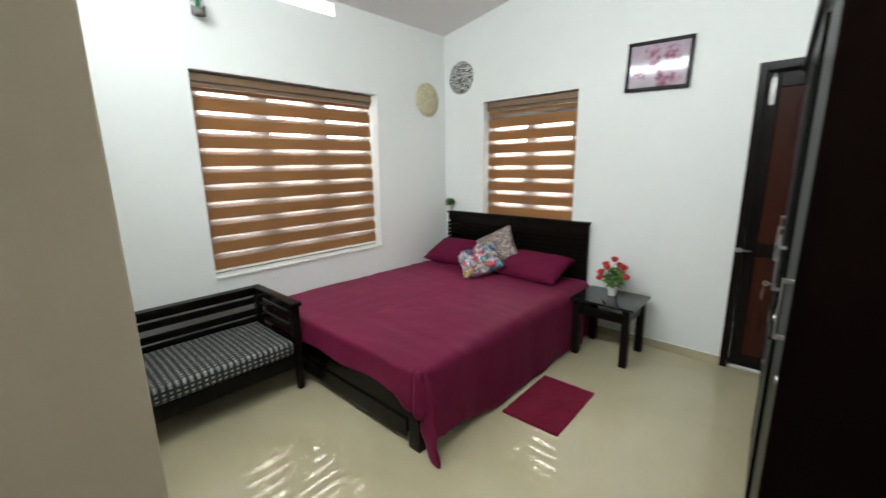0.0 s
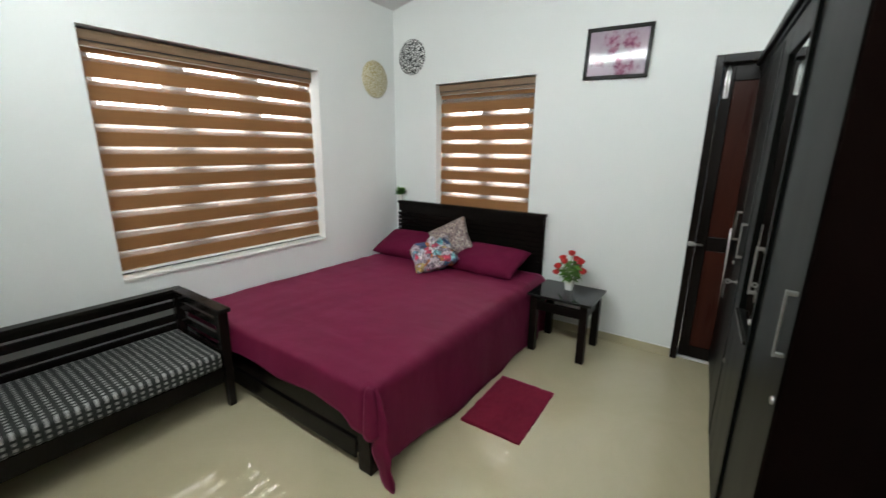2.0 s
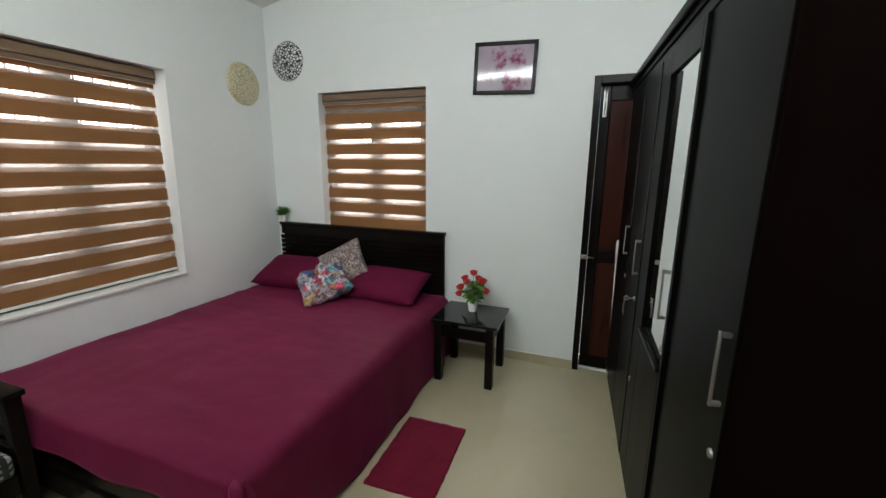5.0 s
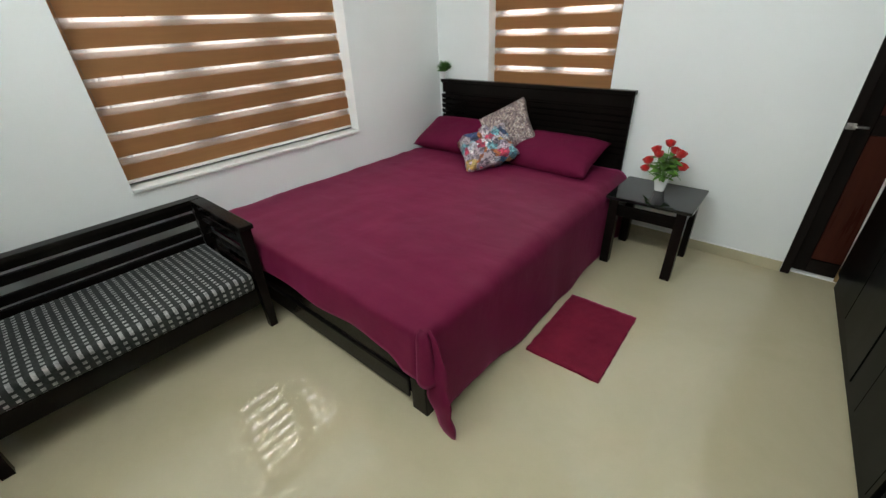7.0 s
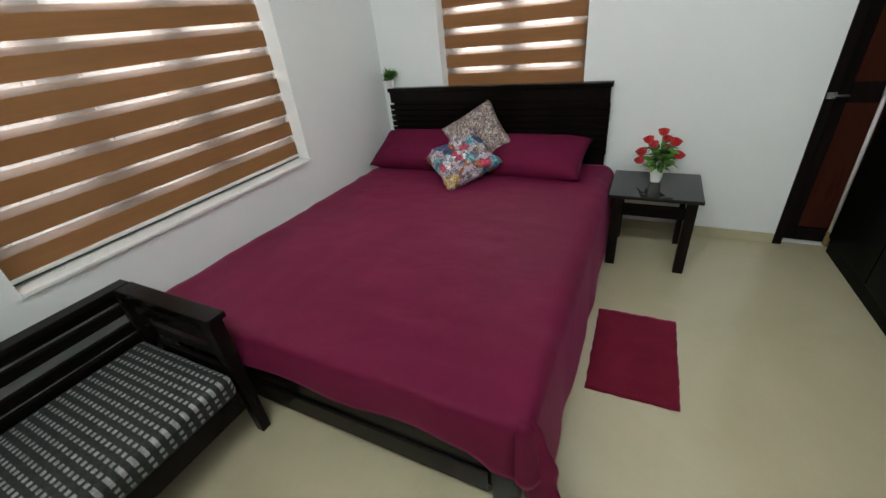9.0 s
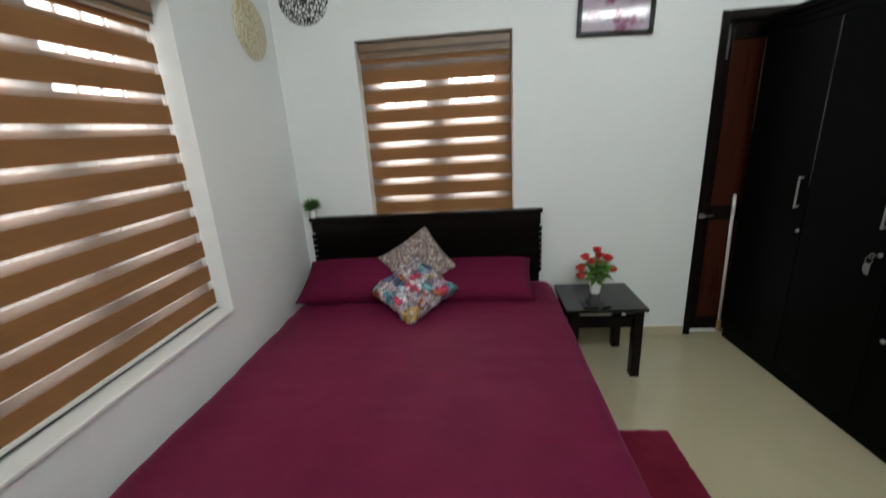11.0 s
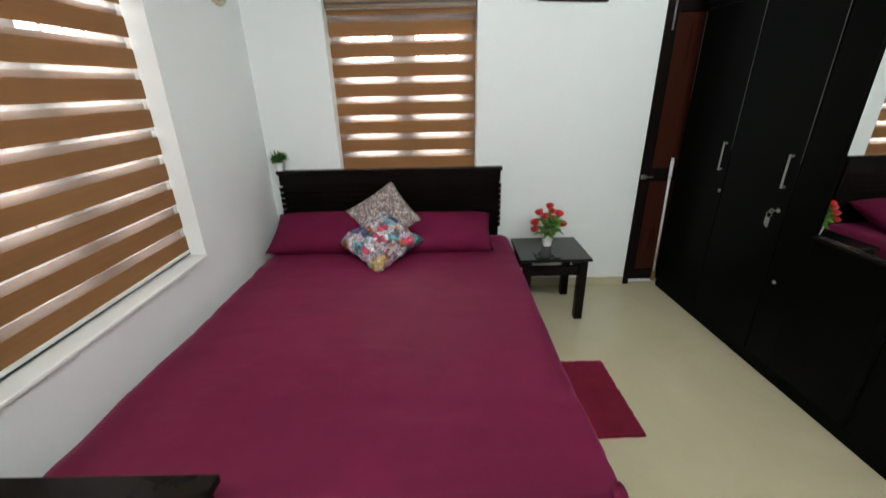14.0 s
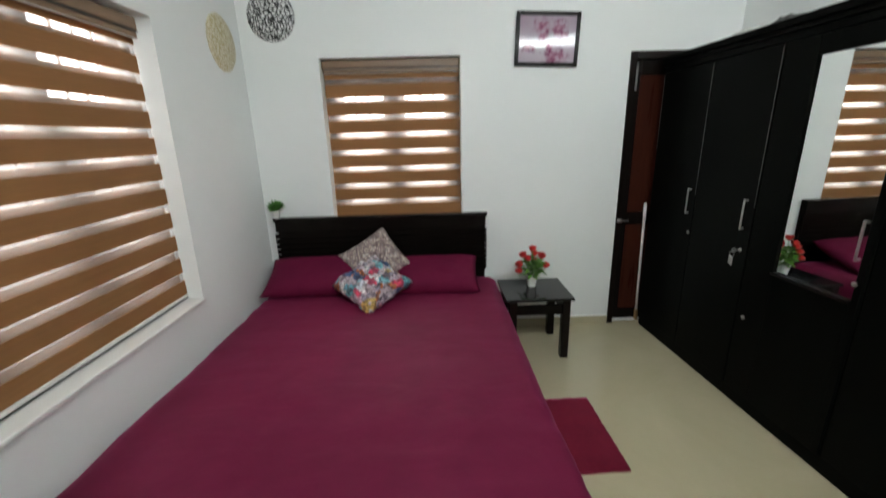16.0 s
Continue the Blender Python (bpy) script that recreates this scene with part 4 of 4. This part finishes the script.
def pillow_mesh(w, h, thick, seed, pinch=0.06, crumple=0.0, n=26):
    """A stuffed square: two bulging faces meeting in a seam with drawn-out corners."""
    b = bmesh.new()
    sides = []
    for s in (1, -1):
        g = {}
        for i in range(n + 1):
            for j in range(n + 1):
                u, v = 2 * i / n - 1, 2 * j / n - 1
                bx = u * (1 - pinch * (1 - v * v) * abs(u) ** 2)
                by = v * (1 - pinch * (1 - u * u) * abs(v) ** 2)
                dome = (max(0.0, 1 - u ** 4) * max(0.0, 1 - v ** 4)) ** 0.55
                wr = (0.10 + crumple) * noise.noise(Vector((u * 2.3 + seed, v * 2.3, s))) + (0.05 + crumple) * noise.noise(Vector((u * 6, v * 6 + seed, s)))
                z = s * thick / 2 * dome * (1 + wr)
                ear = crumple * 0.16 * max(0.0, abs(u) ** 6, abs(v) ** 6)
                bx += ear * noise.noise(Vector((u * 7, v * 7, seed)))
                by += ear * noise.noise(Vector((u * 7, v * 7, seed + 5)))
                lift = 0.16 * w * crumple * noise.noise(Vector((u * 3, v * 3, seed + 9))) * max(abs(u), abs(v)) ** 4
                g[i, j] = b.verts.new((bx * w / 2, by * h / 2, z + lift))
        for i in range(n):
            for j in range(n):
                q = (g[i, j], g[i + 1, j], g[i + 1, j + 1], g[i, j + 1])
                b.faces.new(q if s > 0 else q[::-1])
    bmesh.ops.remove_doubles(b, verts=b.verts[:], dist=1e-5)
    return b


def pillow(name, label, category, m, w, h, thick, material, seed, group, pinch=0.06, crumple=0.0):
    ob = tagged(mesh_ob(name, pillow_mesh(w, h, thick, seed, pinch, crumple), material, True), label, category, group)
    ob.matrix_world = m
    return ob


pillow("pillow", "maroon pillow leaning on the headboard beside the wall", "pillow", pose(-2.600, 3.180, 0.596, 24, 0, 1), 0.68, 0.40, 0.155, M_PILLOW, 1, "bed pillows")
pillow("pillow", "maroon pillow leaning on the headboard beside the nightstand", "pillow", pose(-1.715, 3.180, 0.583, 21, 0, -2), 0.645, 0.40, 0.155, M_PILLOW, 5, "bed pillows")
pillow("cushion", "square cushion with a small grey-beige paisley print, on its corner", "cushion", pose(-2.150, 3.235, 0.688, 51, 0, 0) @ pose(0, 0, 0, 0, 0, 36), 0.405, 0.405, 0.12, M_PALE, 11, "cushions", 0.10)
pillow("cushion", "square cushion with a bright patchwork print, on its corner", "cushion", pose(-2.142, 2.952, 0.606, 28, 0, 0) @ pose(0, 0, 0, 0, 0, 46), 0.395, 0.395, 0.15, M_PATCH, 17, "cushions", 0.10, 0.48)


# ---- nightstand with roses ----
def nightstand():
    o = thing("nightstand", "small black nightstand with a glossy dark glass top", "nightstand", -0.990, 3.128, 0)
    part("tabletop", box(-0.238, 0.238, -0.206, 0.210, 0.440, 0.461, 0.004, 2), M_TOP, o, "glossy black glass top")
    for sx in (-1, 1):
        for sy in (-1, 1):
            part("leg", box(sx * 0.186 - 0.027, sx * 0.186 + 0.027, sy * 0.176 - 0.027, sy * 0.176 + 0.027, 0.0, 0.4395, 0.003, 2), M_DARKZ, o)
    for sy in (-1, 1):
        part("rail", box(-0.158, 0.158, sy * 0.176 - 0.012, sy * 0.176 + 0.012, 0.335, 0.405, 0.003, 2), M_DARK, o)
    for sx in (-1, 1):
        part("rail", box(sx * 0.186 - 0.012, sx * 0.186 + 0.012, -0.148, 0.148, 0.335, 0.405, 0.003, 2), M_DARK, o)


nightstand()


def leaf_mesh(L, W, bend=0.3):
    b = bmesh.new()
    rows = []
    for i in range(6):
        t = i / 5
        w = W * math.sin(math.pi * min(1, t * 0.92 + 0.06)) ** 0.8
        z = -bend * L * t * t
        rows.append([b.verts.new((t * L, s * w / 2, z + (0.12 * w if s else 0))) for s in (-1, 0, 1)])
    for r0, r1 in zip(rows, rows[1:]):
        for k in range(2):
            b.faces.new((r0[k], r0[k + 1], r1[k + 1], r1[k]))
    return b


def square_pot(h, w0, w1):
    b = bmesh.new()
    rings = []
    for w, z in ((w0 * 0.9, 0), (w0, 0.004), (w1, h), (w1 * 0.88, h), (w1 * 0.84, h * 0.8)):
        c = w * 0.16
        e = w / 2
        rings.append([b.verts.new((x, y, z)) for x, y in ((e, -e + c), (e, e - c), (e - c, e), (-e + c, e), (-e, e - c), (-e, -e + c), (-e + c, -e), (e - c, -e))])
    for r0, r1 in zip(rings, rings[1:]):
        for k in range(8):
            b.faces.new((r0[k], r0[(k + 1) % 8], r1[(k + 1) % 8], r1[k]))
    b.faces.new(rings[0][::-1])
    b.faces.new(rings[-1])
    return b


def rose_mesh(r, seed):
    """A closed rose head: wrapped petals in three rounds, the rims curling out."""
    rnd = random.Random(seed)
    b = bmesh.new()
    for count, rad, h, curl in ((2, 0.34, 1.62, 0.02), (3, 0.62, 1.52, 0.10), (5, 0.90, 1.34, 0.24)):
        turn0 = rnd.uniform(0, 6.28)
        for k in range(count):
            a0 = 2 * math.pi * k / count + turn0
            span = 2 * math.pi / count * 1.45
            rows = []
            for i in range(6):
                t = i / 5
                row = []
                for j in range(7):
                    u = j / 6 - 0.5
                    body = math.sin(math.pi * 0.5 * min(1.0, 0.18 + t * 1.5))
                    rr = r * (rad * body * (1.0 - 0.10 * max(0.0, t - 0.6)) + curl * t ** 3 + 0.06 * u)
                    z = r * (h * t - 0.16 * (2 * abs(u)) ** 2.5 * t)
                    a = a0 + span * u
                    row.append(b.verts.new((rr * math.cos(a), rr * math.sin(a), z)))
                rows.append(row)
            for r0, r1 in zip(rows, rows[1:]):
                for j in range(6):
                    b.faces.new((r0[j], r0[j + 1], r1[j + 1], r1[j]))
    return b


def rose_pot():
    o = thing("rose_pot", "white square pot with red artificial roses, on the nightstand", "flower pot", -0.995, 3.180, 0.4612)
    part("pot", square_pot(0.085, 0.052, 0.076), M_POT, o)
    rnd = random.Random(4)
    heads = [(0.00, 0.0, 0.285), (-0.075, 0.01, 0.235), (-0.045, -0.035, 0.220), (0.075, 0.00, 0.225), (-0.105, -0.01, 0.165),
             (0.105, -0.015, 0.155), (-0.110, -0.03, 0.120), (0.030, 0.04, 0.235), (0.04, 0.06, 0.17)]
    for x, y, z in [(0.82 * hx, 0.9 * hy, 0.95 * hz) for hx, hy, hz in heads]:
        stem = part("stem", tube([(x * 0.1, y * 0.1, 0.06), (x * 0.5, y * 0.5, 0.06 + (z - 0.06) * 0.55), (x, y, z + 0.004)], 0.0022, 6), M_LEAF, o, "", True)
        tilt = Vector((x, y, 0.20)).normalized().to_track_quat("Z", "Y").to_matrix().to_4x4()
        q = rose_mesh(rnd.uniform(0.025, 0.030), rnd.random())
        moved(q, Matrix.Translation((x, y, z)) @ tilt)
        part("rose", q, M_ROSE, o, "red rose head", True)
    for k in range(120):
        a = rnd.uniform(0, 2 * math.pi)
        el = rnd.uniform(-0.2, 1.2)
        z = rnd.uniform(0.085, 0.215)
        r = rnd.uniform(0.0, 0.045)
        q = leaf_mesh(rnd.uniform(0.040, 0.068), rnd.uniform(0.020, 0.032), rnd.uniform(0.1, 0.5))
        moved(q, pose(r * math.cos(a), r * math.sin(a), z) @ pose(0, 0, 0, 0, 0, math.degrees(a)) @ pose(0, 0, 0, rnd.uniform(-40, 40), -math.degrees(el) * 0.7, 0))
        part("leaf", q, M_LEAF, o, "", True)


rose_pot()


def grass_pot():
    o = thing("potted_plant", "small green artificial plant in a white pot on the headboard", "plant", -2.898, 3.402, 0.9925)
    part("pot", square_pot(0.058, 0.036, 0.046), M_POT, o)
    rnd = random.Random(8)
    for k in range(170):
        a, up = rnd.uniform(0, 2 * math.pi), rnd.uniform(18, 84)
        q = leaf_mesh(rnd.uniform(0.034, 0.074), rnd.uniform(0.008, 0.015), rnd.uniform(-0.05, 0.45))
        r = rnd.uniform(0.0, 0.016)
        moved(q, pose(r * math.cos(a), r * math.sin(a), rnd.uniform(0.054, 0.088)) @ pose(0, 0, 0, 0, 0, math.degrees(a)) @ pose(0, 0, 0, rnd.uniform(-50, 50), -up, 0))
        part("leaf", q, M_LEAFD, o, "", True)
    part("stem", tube([(0, 0, 0.045), (0.002, 0, 0.075), (0, 0.001, 0.125)], 0.004, 6), M_LEAFD, o, "", True)


grass_pot()


# ---- small mat ----
def floor_mat():
    b = box(-1.168, -0.808, 1.905, 2.457, 0.0, 0.010)
    bmesh.ops.subdivide_edges(b, edges=b.edges[:], cuts=34, use_grid_fill=True)
    for v in b.verts:
        e = 0.004 * noise.noise(v.co * 30)
        v.co.x += e
        v.co.y += 0.004 * noise.noise(v.co * 28 + Vector((5, 0, 0)))
        if v.co.z > 0.005:
            v.co.z += 0.003 * noise.noise(v.co * 60) + 0.001
    bmesh.ops.rotate(b, verts=b.verts[:], cent=(-0.99, 2.18, 0), matrix=Matrix.Rotation(radians(1.3), 3, "Z"))
    return tagged(mesh_ob("floor_mat", b, M_MAT, True), "small maroon pile mat on the floor beside the bed", "mat")


floor_mat()


# ---- daybed ----
def daybed():
    o = thing("daybed", "black wooden slatted daybed with low arms, against the window wall", "daybed", -2.965, 0.095, 0)
    L, D = 1.155, 0.650
    part("back_cap", box(0.0, 0.070, 0.0, L, 0.600, 0.626, 0.004, 2), M_DARK, o, "flat top rail of the back")
    for z0, z1 in ((0.495, 0.540), (0.405, 0.450), (0.290, 0.388)):
        part("back_slat", box(0.020, 0.044, 0.060, L - 0.060, z0, z1, 0.003, 2), M_DARK, o)
    part("back_rail", box(0.016, 0.048, 0.060, L - 0.060, 0.560, 0.5995, 0.003, 2), M_DARK, o)
    for y0, y1 in ((0.0, 0.060), (L - 0.060, L)):
        part("arm_cap", box(0.071, D, y0 - 0.004, y1 + 0.004, 0.600, 0.626, 0.004, 2), M_DARK, o, "flat armrest")
        ym = (y0 + y1) / 2
        for z0, z1 in ((0.495, 0.540), (0.405, 0.450), (0.300, 0.345)):
            part("arm_slat", box(0.060, D - 0.082, ym - 0.012, ym + 0.012, z0, z1, 0.003, 2), M_DARK, o)
        part("arm_rail", box(0.060, D - 0.082, ym - 0.015, ym + 0.015, 0.560, 0.5995, 0.003, 2), M_DARK, o)
        part("back_leg", box(0.008, 0.058, y0 + 0.004, y1 - 0.004, 0.0, 0.5995, 0.003, 2), M_DARKZ, o)
        q = box(D - 0.080, D - 0.026, y0 + 0.002, y1 - 0.002, 0.0, 0.5995, 0.003, 2)
        for v in q.verts:
            if v.co.z < 0.1:
                v.co.x = D - 0.048 + (v.co.x - (D - 0.048)) * 0.72
                v.co.y = ym + (v.co.y - ym) * 0.72
        part("front_leg", q, M_DARKZ, o)
    part("apron", box(D - 0.066, D - 0.040, 0.058, L - 0.058, 0.165, 0.262, 0.004, 2), M_DARK, o)
    part("seat_board", box(0.050, D - 0.068, 0.050, L - 0.050, 0.225, 0.262, 0.003, 1), M_DARK, o)
    c = box(0.052, D - 0.024, 0.064, L - 0.064, 0.264, 0.362, 0.022, 4)
    bmesh.ops.subdivide_edges(c, edges=[e for e in c.edges if e.calc_length() > 0.2], cuts=14, use_grid_fill=True)
    for v in c.verts:
        if v.co.z > 0.34:
            v.co.z += 0.012 * math.sin(math.pi * (v.co.x - 0.05) / (D - 0.07)) * math.sin(math.pi * (v.co.y - 0.06) / (L - 0.12)) + 0.002 * noise.noise(v.co * 9)
    part("seat_cushion", c, M_WEAVE, o, "black seat cushion with rows of white woven blocks", True)


daybed()


# ---- things on the walls ----
def picture():
    o = thing("picture", "framed pink blossom print under glass in a dark frame", "picture", -0.8805, 3.4495, 2.1865)
    w, h, f = 0.444, 0.348, 0.026
    b = bmesh.new()
    box(-w / 2, w / 2, -0.022, 0.0, h / 2 - f, h / 2, 0.004, 2, b)
    box(-w / 2, w / 2, -0.022, 0.0, -h / 2, -h / 2 + f, 0.004, 2, b)
    box(-w / 2, -w / 2 + f, -0.0215, -0.0005, -h / 2 + f, h / 2 - f, 0.004, 2, b)
    box(w / 2 - f, w / 2, -0.0215, -0.0005, -h / 2 + f, h / 2 - f, 0.004, 2, b)
    part("frame", b, M_DARK, o)
    o.matrix_world = pose(-0.8805, 3.4495, 2.1865) @ pose(0, 0, 0, 0, 2.0, 0)
    part("print", box(-w / 2 + f, w / 2 - f, -0.010, -0.004, -h / 2 + f, h / 2 - f), M_PRINT, o, "pink blossom print")


picture()


def wall_plate(label, m, r, material):
    prof = [(0.0, 0.046), (r * 0.35, 0.043), (r * 0.7, 0.031), (r * 0.92, 0.015), (r, 0.005), (r, 0.0), (r * 0.9, 0.0), (0.0, 0.0)]
    ob = tagged(mesh_ob("wall_plate", lathe(prof, 48), material, True), label, "wall plate", "wall plates")
    ob.matrix_world = m
    return ob


wall_plate("round black and white pebble mosaic plate on the wall", pose(-2.768, YB - 0.0005, 2.372, 90, 0, 0), 0.160, M_MOSAIC)
wall_plate("round pale gold mesh plate on the wall", pose(XL + 0.0005, 3.172, 2.155, 0, 90, 0), 0.166, M_GOLD)


def wall_lamp():
    o = thing("wall_lamp", "small wall lamp with a glass cup and a green bulb", "lamp", XL + 0.0005, 1.065, 2.56)
    part("backplate", moved(lathe([(0.0, 0.016), (0.030, 0.014), (0.036, 0.0), (0.0, 0.0)], 24), pose(0, 0, 0.0, 0, 90, 0)), M_PLASTIC, o, "", True)
    part("arm", tube([(0.012, 0, 0.0), (0.045, 0, 0.004), (0.066, 0, -0.012)], 0.007, 10), M_PLASTIC, o, "", True)
    part("holder", moved(lathe([(0.0, 0.0), (0.026, 0.0), (0.030, -0.012), (0.022, -0.030), (0.0, -0.030)], 24), pose(0.066, 0, -0.008)), M_PLASTIC, o, "", True)
    part("bulb", moved(lathe([(0.0, -0.090), (0.017, -0.086), (0.024, -0.07), (0.019, -0.045), (0.010, -0.030), (0.0, -0.030)], 20), pose(0.066, 0, -0.008)), M_GREEN, o, "green glass bulb", True)
    part("shade", moved(lathe([(0.030, -0.020), (0.040, -0.05), (0.042, -0.105), (0.039, -0.105), (0.037, -0.05), (0.027, -0.020), (0.030, -0.020)], 28), pose(0.066, 0, -0.008)), M_GLASS, o, "clear glass cup", True)


wall_lamp()
